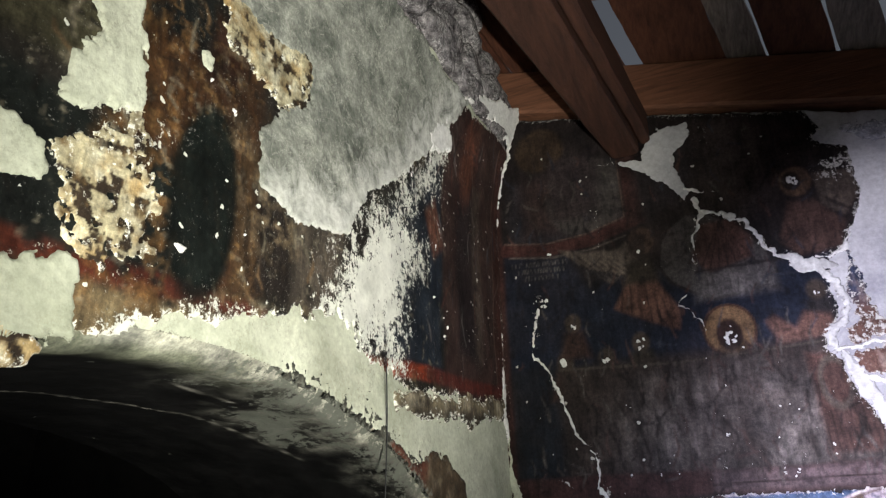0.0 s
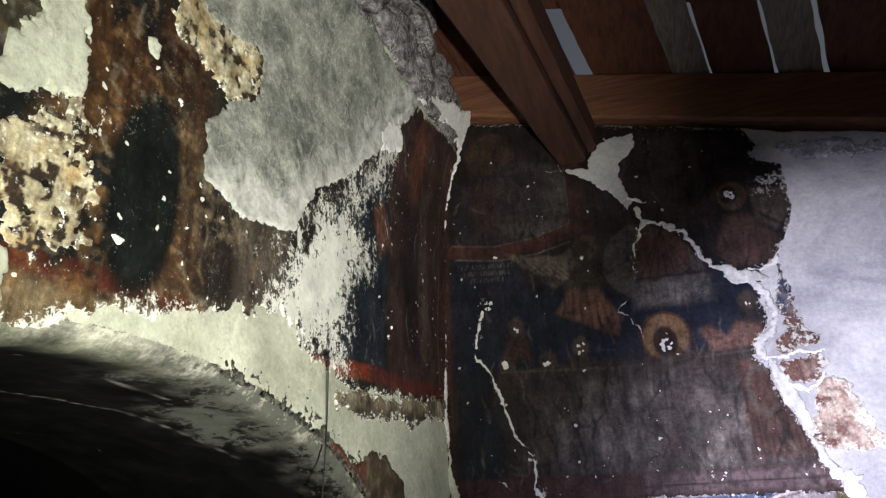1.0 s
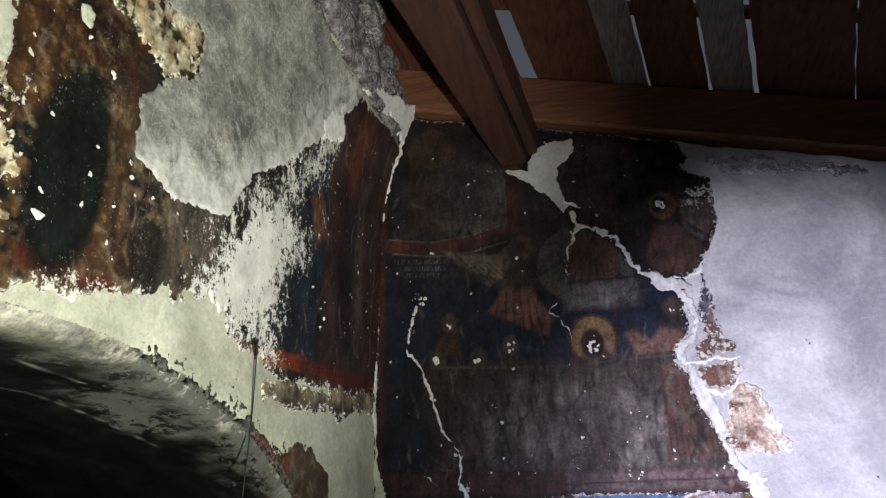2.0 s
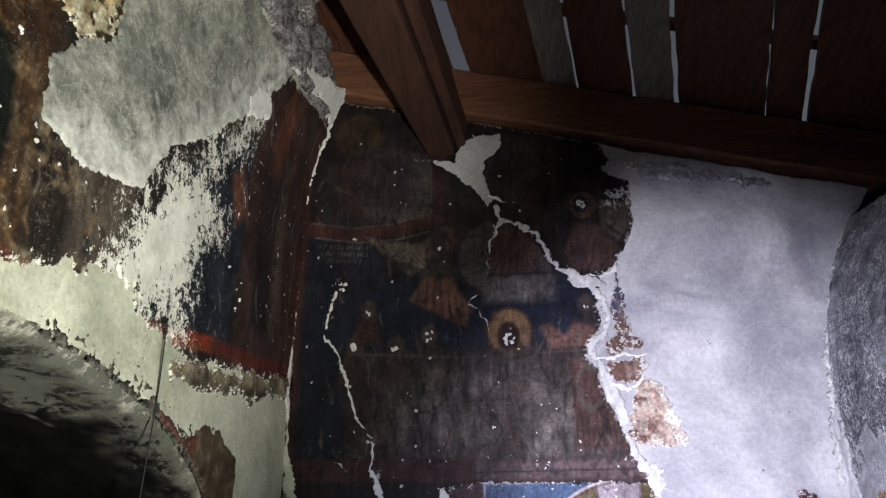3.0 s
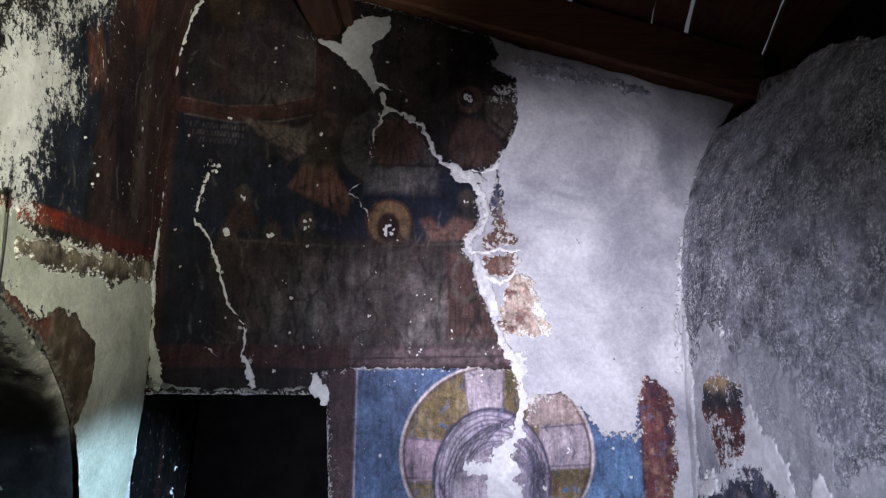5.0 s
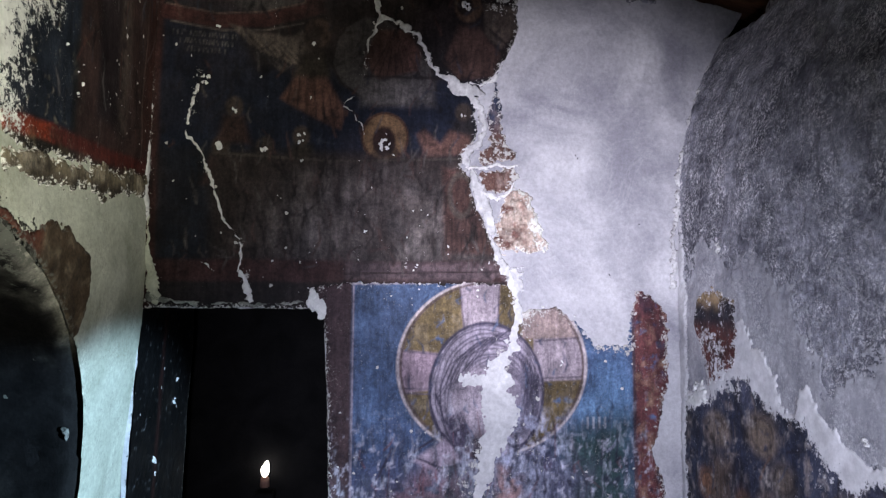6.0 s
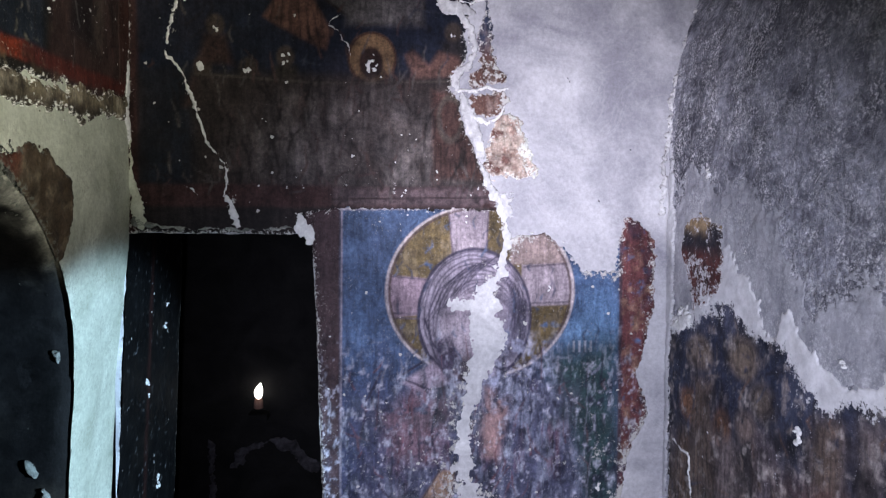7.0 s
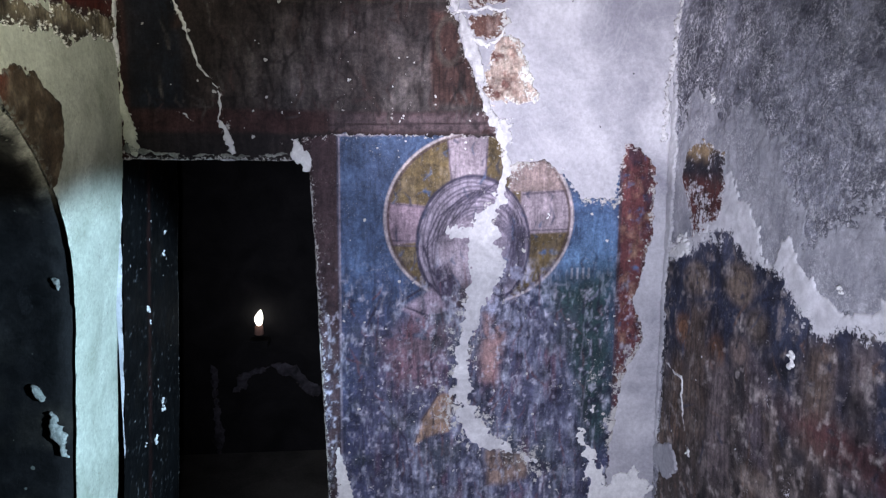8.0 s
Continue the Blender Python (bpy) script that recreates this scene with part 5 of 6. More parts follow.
patch_left("lime_patch", [(-2.6, 2.40), (-2.31, 2.39), (-2.20, 2.415), (-2.18, 2.29), (-2.6, 2.2)], 66, PLASTER_LEFT, "smooth pale plaster patch")
patch_left("lime_patch", [(-0.60, 3.70), (-0.45, 3.80), (-0.28, 3.88), (-0.06, 3.95), (0.0, 3.97), (0.0, 3.78), (-0.12, 3.76), (-0.25, 3.79), (-0.45, 3.73)], 70, WHITE, "white lime smear in the corner", rag=(0.025, 0.014))
patch_left("lime_patch", [(0.0, 2.8), (-0.05, 2.5), (0.0, 2.3)], 71, WHITE, "white lime smear in the corner", rag=(0.01, 0.006))


def low_paint(u, v):
    p = Paint(u, v, (0.06, 0.045, 0.03))
    p.tint(np.clip(0.9 * fbm(u, v, 24, 4, 190), 0, 0.7), (0.2, 0.17, 0.12))
    p.tint(0.7 * step(-0.88 - u + 0.04 * fbm(u, v, 12, 3, 191) - 0.5 * (2.1 - v), 0.05), (0.13, 0.04, 0.028))
    p.tint(np.clip(1.3 * fbm(u, v, 18, 4, 194) - 0.1, 0, 0.8), (0.03, 0.025, 0.02))
    return p.c


def strip_paint(u, v):
    p = Paint(u, v, (0.15, 0.13, 0.09))
    p.tint(np.clip(1.6 * fbm(u, v, 22, 4, 196), 0, 0.9), (0.33, 0.30, 0.23))
    p.tint(np.clip(1.8 * fbm(u, v, 30, 4, 198) - 0.1, 0, 0.9), (0.045, 0.036, 0.028))
    p.tint(step(2.375 - v + 0.1 * (u + 0.5) + 0.03 * fbm(u, v, 14, 3, 199), 0.03) * 0.8, (0.035, 0.03, 0.025))
    return p.c


patch_left("mortar_patch", [(-1.05, 2.38), (-0.04, 2.48), (-0.04, 2.40), (-0.45, 2.36), (-0.76, 2.33), (-1.05, 2.34)], 69, FRESCO_LEFT, "bared dark mortar below the border", rag=(0.03, 0.016), paint=strip_paint)
LOW = [(-1.10, 2.24), (-0.95, 2.17), (-0.80, 2.21), (-0.66, 2.21), (-0.53, 2.13), (-0.50, 2.0), (-0.55, 1.88), (-0.66, 1.82), (-0.85, 1.9), (-1.2, 2.1)]
sheet("fresco_scrap", on_left, (-1.2, -0.42, 1.75, 2.28), 0.005, lambda u, v: np.minimum(poly(u, v, LOW) + ragged(u, v, 72, 0.012, 0.007), 0.02 - opening(u, v)), 0.007, FRESCO_ARCH, wall_left, low_paint,
      "rough brown scrap of painted plaster above the arch")
for k, (y, z, n) in enumerate([(-1.945, 2.945, 1), (-2.0, 2.73, 0), (-1.86, 2.9, 0), (-1.99, 2.50, 1), (-1.80, 2.62, 0), (-2.05, 2.6, 0), (-1.78, 2.5, 0), (-0.05, 2.41, 2)]):
    flake(y, z, n, 300 + k, on_left, wall_left)
for pts, w, sd in (([(-0.20 - 0.02, 3.07), (-0.11, 2.96), (-0.0, 2.92)], [0.004, 0.005, 0.005], 31), ([(-0.88, 3.08), (-0.76, 3.1), (-0.68, 3.02), (-0.64, 2.9)], [0.003, 0.005, 0.004, 0.002], 32),
                   ([(-0.55, 3.3), (-0.3, 3.27), (-0.1, 3.3)], [0.004, 0.005, 0.004], 33), ([(-0.62, 2.95), (-0.5, 2.8), (-0.25, 2.72), (-0.1, 2.71)], [0.004] * 4, 34)):
    stroke("crack", pts, w, sd, wall_left, on_left)



# salt blooming over the cement repair, and dark flecks along the arris of the arch
patch_left("salt_bloom", [(-0.60, 3.46), (-0.70, 3.56), (-0.81, 3.42), (-0.78, 3.36), (-0.70, 3.40)], 92, WHITE, "white salt bloom on grey cement", rag=(0.02, 0.012), thick=0.016, cell=0.004)
patch_left("lime_patch", [(-1.99, 3.0), (-1.96, 3.015), (-1.94, 3.0), (-1.945, 2.965), (-1.97, 2.96)], 93, PLASTER_LEFT, "small round plaster patch", rag=(0.006, 0.005))
patch_left("mortar_patch", [(-2.32, 2.30), (-2.24, 2.285), (-2.215, 2.255), (-2.26, 2.225), (-2.34, 2.21)], 94, FRESCO_LEFT, "bared sandy stone over the arch", rag=(0.012, 0.008), paint=mortar_paint)


def arris_paint(u, v):
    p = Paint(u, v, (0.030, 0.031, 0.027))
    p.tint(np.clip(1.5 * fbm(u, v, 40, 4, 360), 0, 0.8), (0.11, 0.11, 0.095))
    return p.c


sheet("dark_flecks", on_left, (-1.78, -0.62, 1.85, 2.45), 0.0045,
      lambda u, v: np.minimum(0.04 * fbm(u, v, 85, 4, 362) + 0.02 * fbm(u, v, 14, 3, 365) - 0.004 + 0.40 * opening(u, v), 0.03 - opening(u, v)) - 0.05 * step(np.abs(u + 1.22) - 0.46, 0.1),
      0.004, FRESCO_ARCH, wall_left, arris_paint, "dark flecks along the arris of the arch")


for pts, w, sd in (([(-0.86, 3.07), (-0.80, 3.11), (-0.70, 3.09), (-0.66, 3.0), (-0.62, 2.86)], [0.004, 0.007, 0.008, 0.006, 0.003], 95), ([(-0.70, 3.09), (-0.68, 3.22), (-0.66, 3.34)], [0.005, 0.008, 0.01], 96),
                   ([(-0.62, 2.84), (-0.58, 2.78), (-0.40, 2.71), (-0.15, 2.70), (-0.03, 2.71)], [0.004, 0.005, 0.005, 0.006, 0.004], 97), ([(-0.64, 3.27), (-0.45, 3.25), (-0.25, 3.31), (-0.08, 3.28)], [0.008, 0.005, 0.006, 0.004], 98)):
    stroke("crack", pts, w, sd, wall_left, on_left, WHITE)
scars = random.Random(17)
for k in range(26):
    flake(scars.uniform(-0.98, -0.62), scars.uniform(2.5, 3.35), 0, 700 + k, on_left, wall_left)


def on_jamb(u, v, h):
    return u, ARCH_Y + ARCH_A - 0.012 - h, v


for k, (pts, w) in enumerate([([(-0.105, 1.06), (-0.09, 0.99), (-0.07, 0.91)], [0.015, 0.045, 0.012]), ([(-0.16, 1.16), (-0.14, 1.13)], [0.02, 0.03]), ([(-0.065, 1.54), (-0.055, 1.52)], [0.014, 0.016])]):
    stroke("flake_scar", pts, w, 600 + k, wall_left, on_jamb, PLASTER_GREY, label="small white scar in the black jamb")

# a cable down the wall to the arch
cable = thing("cable", "thin black cable hanging down the plaster beside the arch", "cable", (left_x(2.45) + 0.008, -1.135, 2.2))
bm = bmesh.new()
prev = None
for k in range(25):
    a = k / 24
    ring = [bm.verts.new((0.003 + 0.001 * math.sin(7 * a) + 0.002 * math.cos(q), 0.006 * math.sin(5 * a) + 0.002 * math.sin(q), 0.27 - 0.6 * a)) for q in np.linspace(0, 2 * math.pi, 8, endpoint=False)]
    if prev:
        for i in range(8):
            bm.faces.new((prev[i], prev[(i + 1) % 8], ring[(i + 1) % 8], ring[i]))
    prev = ring
part("wire", bm, CABLE, cable, smooth=True)

# rubble above the plaster of the left wall
rubble = thing("rubble_course", "dark sooty rubble stones above the plaster", "masonry", kind="structure")
bm = bmesh.new()
prism(bm, [(0.8, 3.745), (-4.6, 3.745), (-4.6, 5.25), (0.8, 3.93)], "x", -0.9, 0.13)
part("core", bm, STONE, rubble)
rng = random.Random(3)


def stone_mesh(seed, size):
    bm = bmesh.new()
    bmesh.ops.create_icosphere(bm, subdivisions=3, radius=1)
    for q in bm.verts:
        d = q.co.normalized()
        r = 1 + 0.35 * noise.noise(d * 1.3 + Vector((seed, 0, 0))) + 0.12 * noise.noise(d * 4 + Vector((0, seed, 0)))
        r += 0.10 * noise.noise(d * 9 + Vector((seed, seed, 0)))
        q.co = Vector((max(-0.9, min(0.9, d.x * r * 1.2)) * size[0], d.y * r * size[1], max(-0.85, min(0.85, d.z * r * 1.1)) * size[2]))
    return bm


for row in range(4):
    y = 0.02 - rng.random() * 0.1
    while y > -1.75:
        w = rng.uniform(0.09, 0.2)
        z = 3.80 + 0.16 * row + rng.uniform(-0.02, 0.02)
        y -= w
        if z < roof_z(0.1, y) - 0.05:
            st = part("stone", stone_mesh(rng.random() * 50, (rng.uniform(0.05, 0.1), w, rng.uniform(0.06, 0.10))), STONE, rubble, smooth=True)
            st.location = (0.12 + rng.uniform(-0.025, 0.02), y, z)
            st.rotation_euler = (rng.uniform(-0.3, 0.3), rng.uniform(-0.2, 0.2), rng.uniform(-0.2, 0.2))
        y -= w

# ---- right wall ----
for y, z, size in ((-0.30, 3.20, (0.10, 0.15, 0.12)), (-0.66, 3.14, (0.10, 0.13, 0.08)), (-0.98, 3.08, (0.10, 0.14, 0.07)), (-1.3, 3.03, (0.10, 0.16, 0.07))):
    st = part("stone", stone_mesh(7 * y, size), STONE, wall_right, "rubble stone bared on the wall top", smooth=True)
    st.location = (2.72, y, z)

def right_top(u):
    return 3.15 - 0.16 * np.clip((-0.75 - u) / 0.45, 0, 1)


sheet("plaster", on_right, (-3.4, 0.02, 0.0, 3.62), 0.011, lambda u, v: right_top(u) - v + 0.05 * fbm(u, v, 5, 3, 66) + 0.02 * fbm(u, v, 22, 3, 68), 0.0, PLASTER_ROUGH, wall_right, label="rough dark grey cast plaster", flip=True)

RIGHT_BAND = [(-0.05, 1.56), (-0.233, 1.59), (-0.366, 1.653), (-0.53, 1.69), (-0.65, 1.63), (-0.75, 1.626), (-0.86, 1.608), (-0.94, 1.535), (-1.03, 1.487), (-1.10, 1.473), (-1.14, 1.53), (-1.23, 1.508), (-1.9, 1.52)]
RIGHT_COAT = [(-0.05, 1.60), (-0.20, 1.62), (-0.27, 1.72), (-0.42, 1.80), (-0.46, 1.93), (-0.50, 1.936), (-0.586, 1.839), (-0.718, 1.753), (-0.752, 1.664), (-0.808, 1.672), (-0.846, 1.731), (-0.887, 1.744), (-0.953, 1.658), (-1.02, 1.636),
              (-1.08, 1.58), (-1.116, 1.549), (-1.16, 1.552), (-1.24, 1.586), (-1.29, 1.626), (-1.9, 1.62), (-1.9, 0.0), (-0.05, 0.0)]


def right_paint(u, v):
    p = Paint(u, v, (0.050, 0.043, 0.043))
    soft = 0.03 * fbm(u, v, 9, 3, 209)
    p.tint(np.clip(1.3 * fbm(u * 1.3, v * 0.5, 7, 4, 212) + 0.1, 0, 0.85), (0.115, 0.085, 0.068))
    # blue ground of the upper part
    sky_part = step(v - 1.30 + 0.35 * np.abs(u + 0.75) + 3 * soft, 0.2)
    p.tint(0.92 * sky_part, (0.028, 0.036, 0.066))
    p.tint(sky_part * np.clip(1.6 * fbm(u, v * 0.8, 6, 4, 210), 0, 0.75), (0.10, 0.11, 0.165))
    # worn figures: heads and robes as plain patches
    for k, (y, z, a, b) in enumerate([(-0.31, 1.50, 0.09, 0.06), (-0.25, 1.28, 0.08, 0.06), (-0.75, 1.42, 0.07, 0.055), (-0.66, 1.30, 0.06, 0.06), (-0.62, 1.54, 0.09, 0.07), (-0.50, 1.26, 0.05, 0.06)]):
        p.lay(oval(u, v, y, z, a, b) + soft * 0.6, [(0.20, 0.16, 0.13), (0.17, 0.09, 0.055), (0.15, 0.125, 0.11), (0.19, 0.15, 0.14)][k % 4], 0.03, worn=0.1, seed=k)
        p.lay(0.004 - np.abs(oval(u, v, y, z, a * 0.75, b * 0.75)), (0.035, 0.03, 0.035), 0.006, 0.7)
    for k, (y, z, w, q) in enumerate([(-0.35, 1.40, 0.16, 0.5), (-0.55, 1.22, 0.16, 0.45), (-0.78, 1.30, 0.14, 0.35), (-0.20, 1.15, 0.10, 0.4), (-1.07, 1.44, 0.13, 0.32), (-1.24, 1.48, 0.10, 0.36)]):
        p.lay(poly(u, v, [(y - w * 0.4, z), (y + w * 0.4, z), (y + w * 0.6, z - q), (y - w * 0.6, z - q)]) + soft, [(0.13, 0.10, 0.085), (0.155, 0.13, 0.135), (0.10, 0.085, 0.10), (0.11, 0.075, 0.055)][k % 4], 0.05, worn=0.1, seed=k + 3)
        for j in range(6):
            x = y - w * 0.4 + w * 0.16 * j
            p.lay(line(u + 0.014 * fbm(u, v, 8, 2, 420 + 7 * k + j), v, [(x, z - 0.03), (x + 0.02 * (j - 2.5), z - q)], [0.004, 0.010]), (0.035, 0.028, 0.03), 0.006, 0.75)
    p.lay(oval(u, v, -1.20, 1.19, 0.22, 0.05) + soft, (0.085, 0.04, 0.042), 0.05, worn=0.1)
    p.tint(np.clip(1.5 * fbm(u, v, 9, 5, 222) - 0.1, 0, 0.8) * step(oval(u, v, -0.55, 0.88, 0.45, 0.16), 0.1), (0.30, 0.26, 0.24))
    p.tint(np.clip(1.7 * fbm(u, v * 0.7, 24, 4, 232) - 0.35, 0, 0.7), (0.32, 0.28, 0.27))
    p.tint(np.clip(1.6 * fbm(u, v * 0.7, 13, 4, 236) - 0.2, 0, 0.85), (0.014, 0.014, 0.018))
    strokes(p, 200, 41, (-1.8, -0.06, 0.1, 1.62), ((0.014, 0.012, 0.016), (0.014, 0.012, 0.016), (0.24, 0.20, 0.18), (0.15, 0.095, 0.07), (0.06, 0.07, 0.11)), (0.03, 0.13), 0.8)
    p.tint(np.clip(2.0 * fbm(u, v * 0.9, 32, 5, 239) - 0.5, 0, 0.75), (0.40, 0.37, 0.36))
    return p.c


def right_loss(u, v):
    top = np.interp(-u, [-q[0] for q in RIGHT_BAND], [q[1] for q in RIGHT_BAND])
    return np.clip(step(v - top + 0.05 * fbm(u, v, 7, 3, 310), 0.09) * 1.04, 0, 1) + 0.32 * np.clip(0.4 + fbm(u * 1.2, v * 0.6, 7, 4, 312), 0, 1) * step(top - v, 0.1)


sheet("fresco_coat", on_right, (-1.95, 0.0, 0.0, 2.05), 0.0065, lambda u, v: np.minimum(poly(u, v, RIGHT_COAT), -0.05 - u) + ragged(u, v, 81, 0.022, 0.012), 0.006, FRESCO_RIGHT, wall_right, right_paint,
      "worn brown and blue fresco with a white flaked rim", flip=True, loss=right_loss)


def scrap_paint(u, v):
    p = Paint(u, v, (0.11, 0.042, 0.038))
    p.tint(step(v - 1.90, 0.03), (0.028, 0.028, 0.038))
    p.tint(step(v - 1.985 + 0.03 * fbm(u, v, 12, 3, 238), 0.03), (0.30, 0.22, 0.13))
    p.tint(np.clip(1.5 * fbm(u, v, 18, 4, 240), 0, 0.8), (0.04, 0.028, 0.03))
    return p.c


def patch_right(name, pts, seed, material, label, paint=None, rag=(0.02, 0.012), thick=0.009, holes=0.0):
    us, vs = [q[0] for q in pts], [q[1] for q in pts]

    def field(u, v):
        s = poly(u, v, pts) + ragged(u, v, seed, *rag)
        return np.minimum(s, holes + 0.07 * fbm(u * 0.6, v, 34, 4, seed + 7)) if holes else s
    sheet(name, on_right, (min(us) - 0.07, min(0.0, max(us) + 0.07), min(vs) - 0.07, max(vs) + 0.07), 0.005, field, thick, material, wall_right, paint, label, flip=True, loss=lambda u, v: 0.22 + 0.4 * fbm(u, v, 11, 3, seed) + 0.40 * step(1.88 - v + 0.05 * fbm(u, v, 8, 3, seed + 2), 0.05))


patch_right("lime_patch", [(-0.02, 2.2), (-0.3, 2.22), (-0.55, 2.12), (-0.76, 2.06), (-0.90, 1.96), (-1.0, 1.80), (-1.15, 1.80), (-1.35, 1.82), (-1.6, 1.75), (-1.6, 1.5), (-0.9, 1.5), (-0.02, 1.6)], 85, PLASTER_WASH, "smooth grey lime wash over rough plaster",
            rag=(0.09, 0.05), thick=0.002)
patch_right("fresco_scrap", [(-0.143, 1.93), (-0.182, 2.021), (-0.318, 2.051), (-0.452, 1.996), (-0.462, 1.915), (-0.459, 1.77), (-0.386, 1.677), (-0.25, 1.66), (-0.239, 1.751), (-0.151, 1.861)], 83, FRESCO_RIGHT, "scrap of a painted column", scrap_paint, thick=0.010)
patch_right("lime_patch", [(0.0, 2.6), (-0.05, 2.1), (-0.08, 2.02), (-0.05, 1.5), (-0.03, 0.95), (0.0, 0.3)], 84, PLASTER, "pale lime filling along the corner", rag=(0.012, 0.008))
patch_right("lime_patch", [(-0.06, 1.57), (-0.20, 1.66), (-0.25, 1.60), (-0.18, 1.54), (-0.13, 1.56)], 87, WHITE, "white lime where the paint has flaked", rag=(0.02, 0.012), thick=0.014)
patch_right("lime_patch", [(-0.02, 0.70), (-0.10, 0.72), (-0.18, 0.76), (-0.24, 0.68), (-0.13, 0.58), (-0.02, 0.62)], 88, PLASTER, "pale lime filling low in the corner", rag=(0.02, 0.012), thick=0.014)
for k, (y, z, n) in enumerate([(-0.94, 1.36, 3), (-0.33, 0.8, 2), (-1.13, 1.62, 1), (-0.62, 1.9, 1), (-0.36, 2.2, 2)]):
    flake(y, z, n, 400 + k, on_right, wall_right)
stroke("crack", [(-0.03, 1.17), (-0.08, 1.10), (-0.245, 1.07), (-0.264, 0.91), (-0.329, 0.79)], [0.008, 0.007, 0.022, 0.014, 0.006], 41, wall_right, on_right, WHITE, thick=0.012)
stroke("crack", [(-0.245, 1.07), (-0.40, 1.08), (-0.50, 1.02)], [0.006, 0.004, 0.003], 43, wall_right, on_right, WHITE, thick=0.012)

# ---- timber ----
wall_plate = thing("roof_beam", "sloping brown timber beam along the wall top", "beam")
bm = bmesh.new()
N = 40
prev = None
for k in range(N + 1):
    x = 0.05 + 2.72 * k / N
    w = 0.006 * noise.noise(Vector((x * 3, 0, 0)))
    lo, hi = beam_low(x) + w, beam_low(x) + 0.252 + 0.006 * noise.noise(Vector((x * 4, 5, 0)))
    y0, y1 = -0.042 + 0.004 * noise.noise(Vector((x * 5, 9, 0))), 0.15
    c = 0.012
    ring = [bm.verts.new(q) for q in ((x, y0 + c, lo), (x, y1, lo), (x, y1, hi), (x, y0 + c, hi), (x, y0, hi - c), (x, y0, lo + c))]
    if prev:
        for i in range(6):
            bm.faces.new((prev[i], prev[(i + 1) % 6], ring[(i + 1) % 6], ring[i]))
    else:
        bm.faces.new(ring)
    prev = ring
bm.faces.new(prev[::-1])
part("timber", bm, TIMBER, wall_plate)

rafter = thing("rafter", "heavy dark brown rafter running down to the wall", "rafter")


def taper(bm, a, b, wa, ha, wb, hb, lean=0.0, steps=24):
    """A hewn timber from a to b whose section changes on the way."""
    a, b = Vector(a), Vector(b)
    along = (b - a).normalized()
    side = along.cross(Vector((0, 0, 1))).normalized()
    up = side.cross(along)
    side, up = side * math.cos(lean) + up * math.sin(lean), up * math.cos(lean) - side * math.sin(lean)
    prev = None
    for k in range(steps + 1):
        s = k / steps
        o, w, h = a.lerp(b, s), (wa + (wb - wa) * s) / 2, (ha + (hb - ha) * s) / 2
        c = 0.012
        ring = []
        for p, q in ((-w + c, -h), (w - c, -h), (w, -h + c), (w, h - c), (w - c, h), (-w + c, h), (-w, h - c), (-w, -h + c)):
            v = o + side * p + up * q
            ring.append(bm.verts.new(v + noise.noise_vector(v * 5) * 0.005))
        if prev:
            for i in range(8):
                bm.faces.new((prev[i], prev[(i + 1) % 8], ring[(i + 1) % 8], ring[i]))
        else:
            bm.faces.new(ring)
        prev = ring
    bm.faces.new(prev[::-1])


bm = bmesh.new()
taper(bm, (0.47, -1.35, 3.90), (0.715, 0.01, 3.66), 0.24, 0.30, 0.13, 0.20)
part("timber", bm, RAFTER, rafter)
bm = bmesh.new()
taper(bm, (0.625, -1.35, 3.925), (0.81, 0.01, 3.69), 0.07, 0.26, 0.05, 0.17)
part("side_board", bm, RAFTER, rafter, "darker board nailed along the rafter")

# ceiling boards with daylight between them, and battens above
ceiling = tagged(new("ceiling", bpy.data.meshes.new("ceiling")), "dark brown sloping roof boards with daylight gaps", "ceiling", kind="structure")
EDGES = [(-1.0, -0.62, 0), (-0.615, -0.2, 0), (-0.197, 0.22, 0), (0.223, 0.52, 0), (0.524, 0.775, 0), (0.862, 1.205, 0), (1.22, 1.362, 1), (1.388, 1.618, 0), (1.642, 1.803, 1), (1.836, 2.188, 0), (2.21, 2.343, 0),
         (2.38, 2.708, 0), (2.73, 3.1, 0), (3.103, 3.5, 0), (3.503, 3.9, 0), (3.903, 4.4, 0), (4.403, 4.9, 0)]
bm = bmesh.new()
rng = random.Random(8)
for x0, x1, grey in EDGES:
    x0, x1 = (1.014 + (x - 1.014) * 1.035 for x in (x0 - (0.004 if x0 > 0.9 else 0), x1 + (0.006 if x1 > 0.9 else -0.004)))
    lift, prev = rng.uniform(0, 0.012), None
    seed = rng.random() * 40
    for k in range(121):
        y = 0.6 - 5.4 * k / 120
        ring = []
        for x, dz in ((x0, 0), (x1, 0), (x1, 0.028), (x0, 0.028)):
            xx = x + 0.22 * (y + 0.03) + 0.005 * noise.noise(Vector((x * 9, y * 2.5, seed))) + 0.007 * noise.noise(Vector((x * 9, y * 11, seed)))
            ring.append(bm.verts.new((xx, y, roof_z(xx, y) + lift + dz + 0.004 * noise.noise(Vector((xx * 3, y * 2, seed))))))
        if prev:
            for i in range(4):
                bm.faces.new((prev[i], prev[(i + 1) % 4], ring[(i + 1) % 4], ring[i])).material_index = grey
        else:
            bm.faces.new(ring)
        prev = ring
    bm.faces.new(prev[::-1])
for k in range(12):
    y = 0.5 - 0.43 * k + rng.uniform(-0.07, 0.07)
    vs = add_box(bm, -1.2, 4.8, y, y + rng.uniform(0.015, 0.05), 0.06, 0.085)
    for q in vs:
        q.co.z += roof_z(q.co.x, q.co.y)
bmesh.ops.recalc_face_normals(bm, faces=bm.faces)
bm.to_mesh(ceiling.data)
bm.free()
ceiling.data.materials.append(BOARD)
ceiling.data.materials.append(BOARD_GREY)


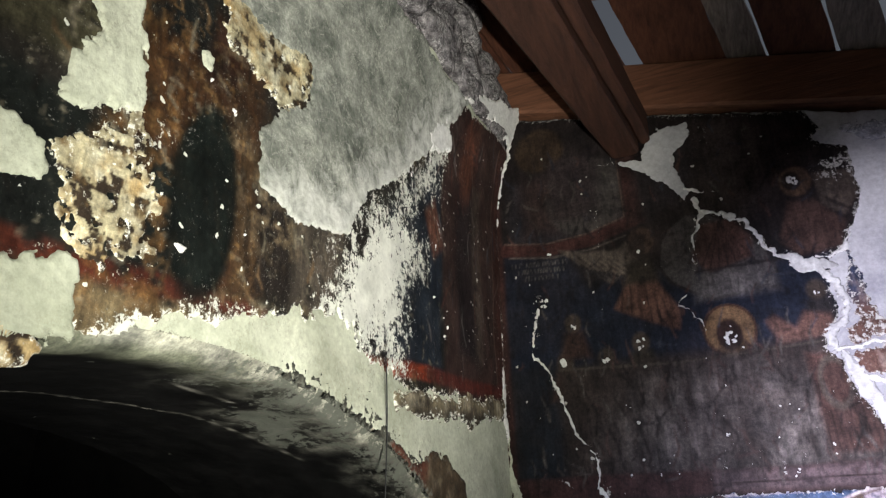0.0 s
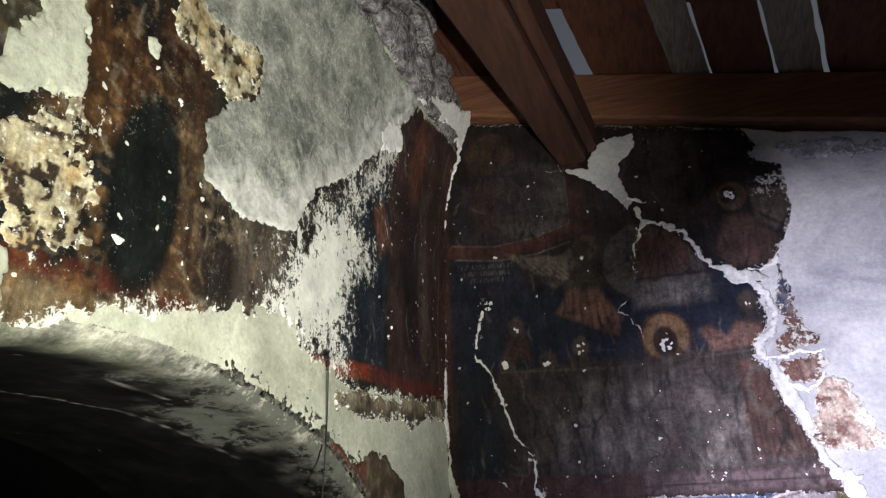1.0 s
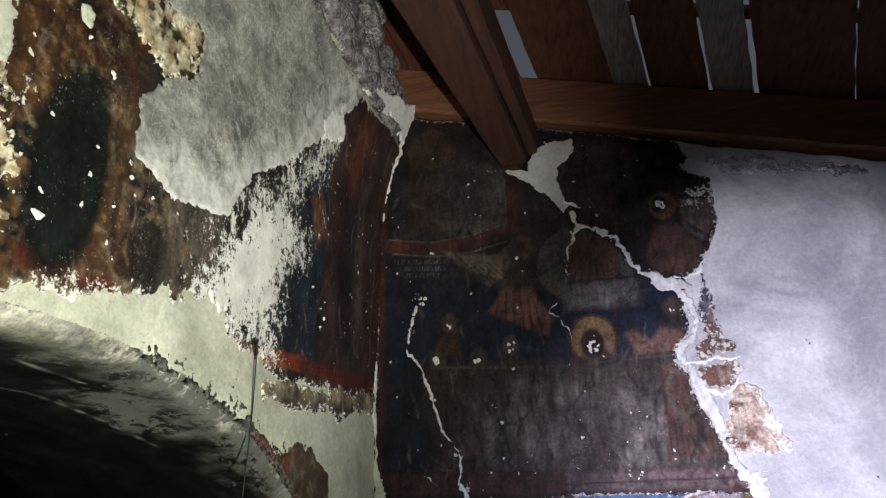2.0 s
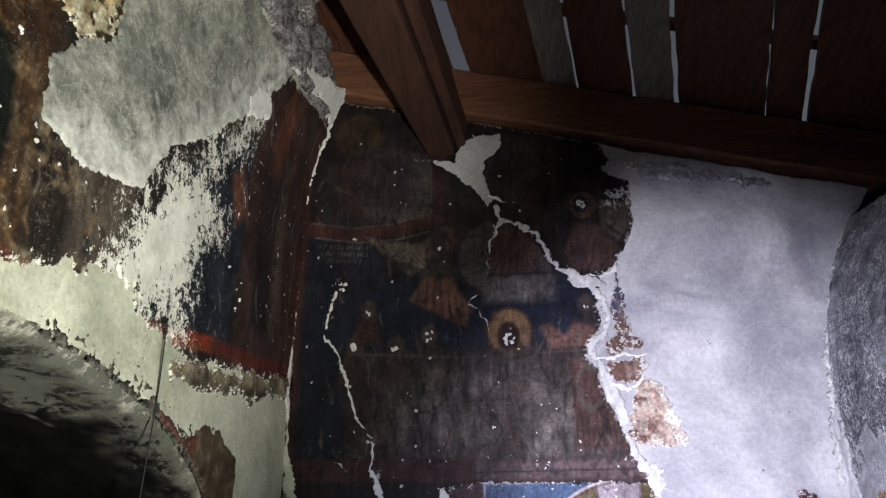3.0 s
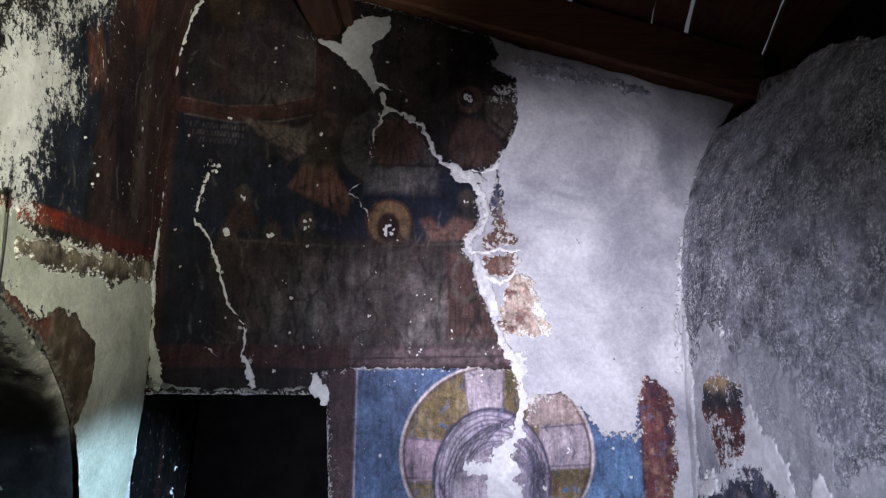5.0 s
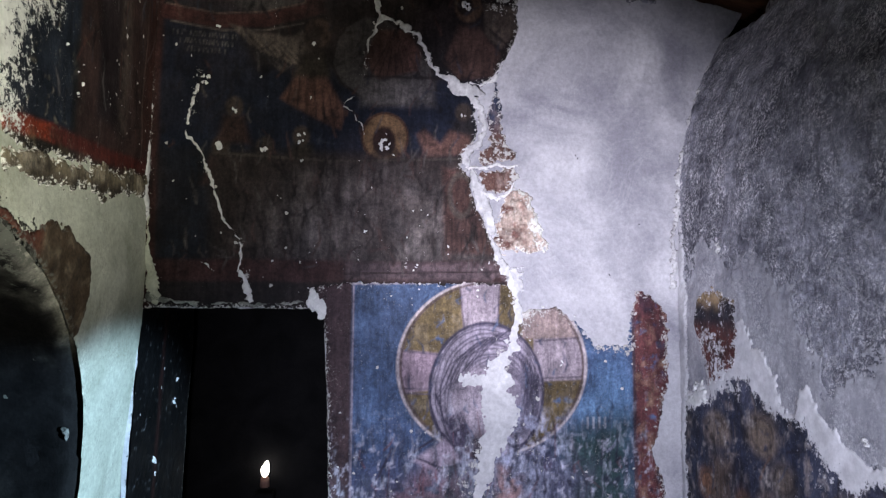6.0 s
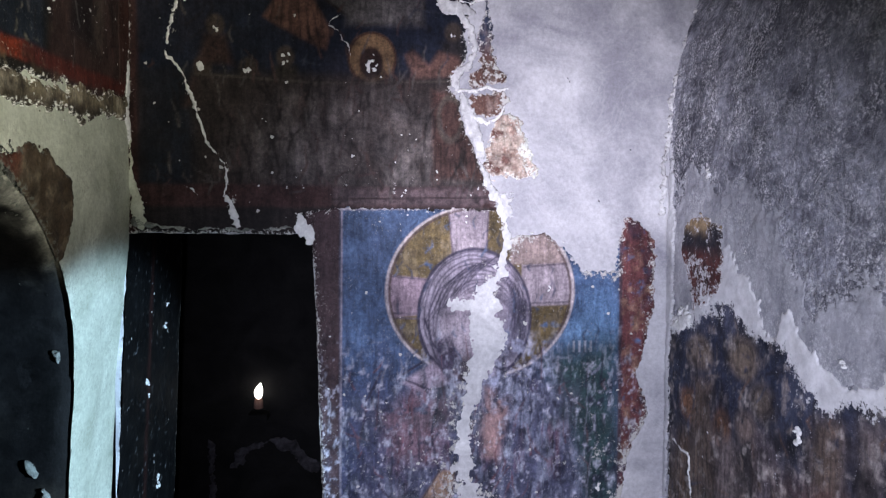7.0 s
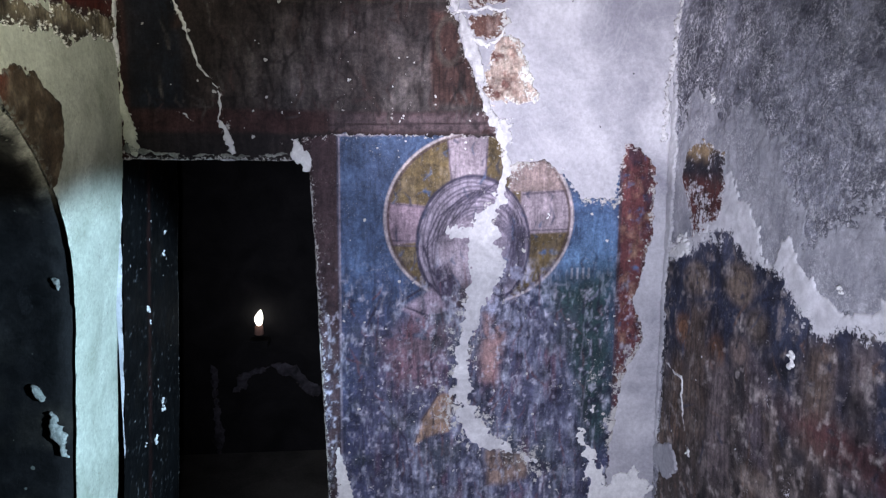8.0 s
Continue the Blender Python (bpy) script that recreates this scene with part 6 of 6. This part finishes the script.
# ---- doorway ----
def on_reveal(u, v, h):
    return 0.028 - 0.041 * (1.955 - v) + h + 0.012 * fbm(u, v, 2, 3, 250) + 0.004 * fbm(u, v, 10, 3, 252), u, v


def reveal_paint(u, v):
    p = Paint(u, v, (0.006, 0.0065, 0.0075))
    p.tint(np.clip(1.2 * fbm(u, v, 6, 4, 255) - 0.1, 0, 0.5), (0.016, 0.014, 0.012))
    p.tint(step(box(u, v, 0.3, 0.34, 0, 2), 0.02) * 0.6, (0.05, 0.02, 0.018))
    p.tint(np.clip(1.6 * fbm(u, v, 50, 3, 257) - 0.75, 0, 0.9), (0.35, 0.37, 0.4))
    # shade put into the pigment: darkened again against the daylight spot's spill
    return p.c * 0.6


sheet("painted_reveal", on_reveal, (0.005, 0.82, 0.0, 1.955), 0.007, lambda u, v: box(u, v, -1, 0.81, -1, 3), 0.004, FRESCO_DARK, wall_north, reveal_paint, "dark painted reveal of the doorway")
for k, (y, z, n) in enumerate([(0.3, 1.28, 2), (0.33, 1.21, 1), (0.52, 0.75, 3), (0.4, 0.62, 2), (0.25, 0.66, 1), (0.55, 1.6, 1), (0.53, 1.5, 1)]):
    flake(y, z, n, 500 + k, on_reveal, wall_north)
for k in range(9):
    z = 1.45 - 0.08 * k + rng.uniform(-0.02, 0.02)
    flake(0.80 + 0.035 * (1.9 - z) + rng.uniform(-0.008, 0.02), z, 0, 540 + k)


def on_far(u, v, h):
    return u, 1.597 - h - 0.006 * fbm(u, v, 3, 3, 260), v


sheet("pale_arch", on_far, (0.0, 0.8, 0.2, 0.85), 0.01, lambda u, v: np.minimum(line(u, v, [(0.12, 0.44), (0.2, 0.55), (0.36, 0.6), (0.5, 0.56), (0.62, 0.42)], [0.05, 0.05, 0.06, 0.09, 0.05]) + ragged(u, v, 262, 0.03, 0.01), 0.02 + 0.05 * fbm(u, v, 9, 3, 265)),
      0.006, DIM, back_room, label="pale rim of a niche")
sheet("pale_strip", on_far, (-0.15, 0.1, 0.0, 0.7), 0.01, lambda u, v: line(u, v, [(0.0, 0.0), (-0.02, 0.6)], [0.06, 0.03]) + ragged(u, v, 266, 0.03, 0.01), 0.006, DIM, back_room, label="pale strip of plaster")

FLAME = bpy.data.materials.new("flame")
FLAME.use_nodes = True
fb = FLAME.node_tree.nodes["Principled BSDF"]
fb.inputs["Emission Color"].default_value, fb.inputs["Emission Strength"].default_value = (1, 0.95, 0.85, 1), 9
candle = thing("candle", "lit candle in the dark room behind the doorway", "candle", (0.29, 1.53, 0.80))
bm = bmesh.new()
bmesh.ops.create_cone(bm, cap_ends=True, segments=20, radius1=0.03, radius2=0.026, depth=0.06, matrix=Matrix.Translation((0, 0, 0.06)))
bmesh.ops.bevel(bm, geom=[e for e in bm.edges if abs(e.verts[0].co.z - e.verts[1].co.z) < 1e-4], offset=0.004, segments=2, affect="EDGES")
part("wax", bm, BRICK, candle, smooth=True)
bm = bmesh.new()
bmesh.ops.create_uvsphere(bm, u_segments=16, v_segments=12, radius=1)
for q in bm.verts:
    k = 1 - 0.5 * max(0, q.co.z)
    q.co = Vector((q.co.x * 0.027 * k + 0.012 * max(0, q.co.z), q.co.y * 0.027 * k, 0.14 + q.co.z * 0.052))
part("flame", bm, FLAME, candle, smooth=True)
bracket = thing("candle_shelf", "small dark stone shelf under a candle", "shelf", (0.29, 1.56, 0.78))
bm = bmesh.new()
add_box(bm, -0.06, 0.06, -0.08, 0.045, -0.03, 0.02)
bmesh.ops.bevel(bm, geom=bm.edges[:], offset=0.006, segments=2, affect="EDGES")
part("slab", bm, NEAR_BLACK, bracket)

# ---- a window added out of view, its panes glowing for daylight ----
window = thing("added_window", "small wooden window added out of view on the side wall", "window", kind="structure")
bm = bmesh.new()
for y0, y1, z0, z1 in ((-2.1, -2.05, 0.8, 1.6), (-1.55, -1.5, 0.8, 1.6), (-2.05, -1.55, 1.55, 1.6), (-2.05, -1.55, 0.8, 0.85), (-1.815, -1.785, 0.85, 1.55)):
    add_box(bm, 2.235, 2.29, y0, y1, z0, z1)
part("window_frame", bm, BOARD, window)
PANE = bpy.data.materials.new("glowing_pane")
PANE.use_nodes = True
pb = PANE.node_tree.nodes["Principled BSDF"]
pb.inputs["Emission Color"].default_value, pb.inputs["Emission Strength"].default_value = (0.6, 0.85, 1, 1), 0.6
for y0, y1 in ((-2.05, -1.815), (-1.785, -1.55)):
    bm = bmesh.new()
    add_box(bm, 2.262, 2.27, y0, y1, 0.85, 1.55)
    part("pane", bm, PANE, window, "pane that glows in place of daylight")
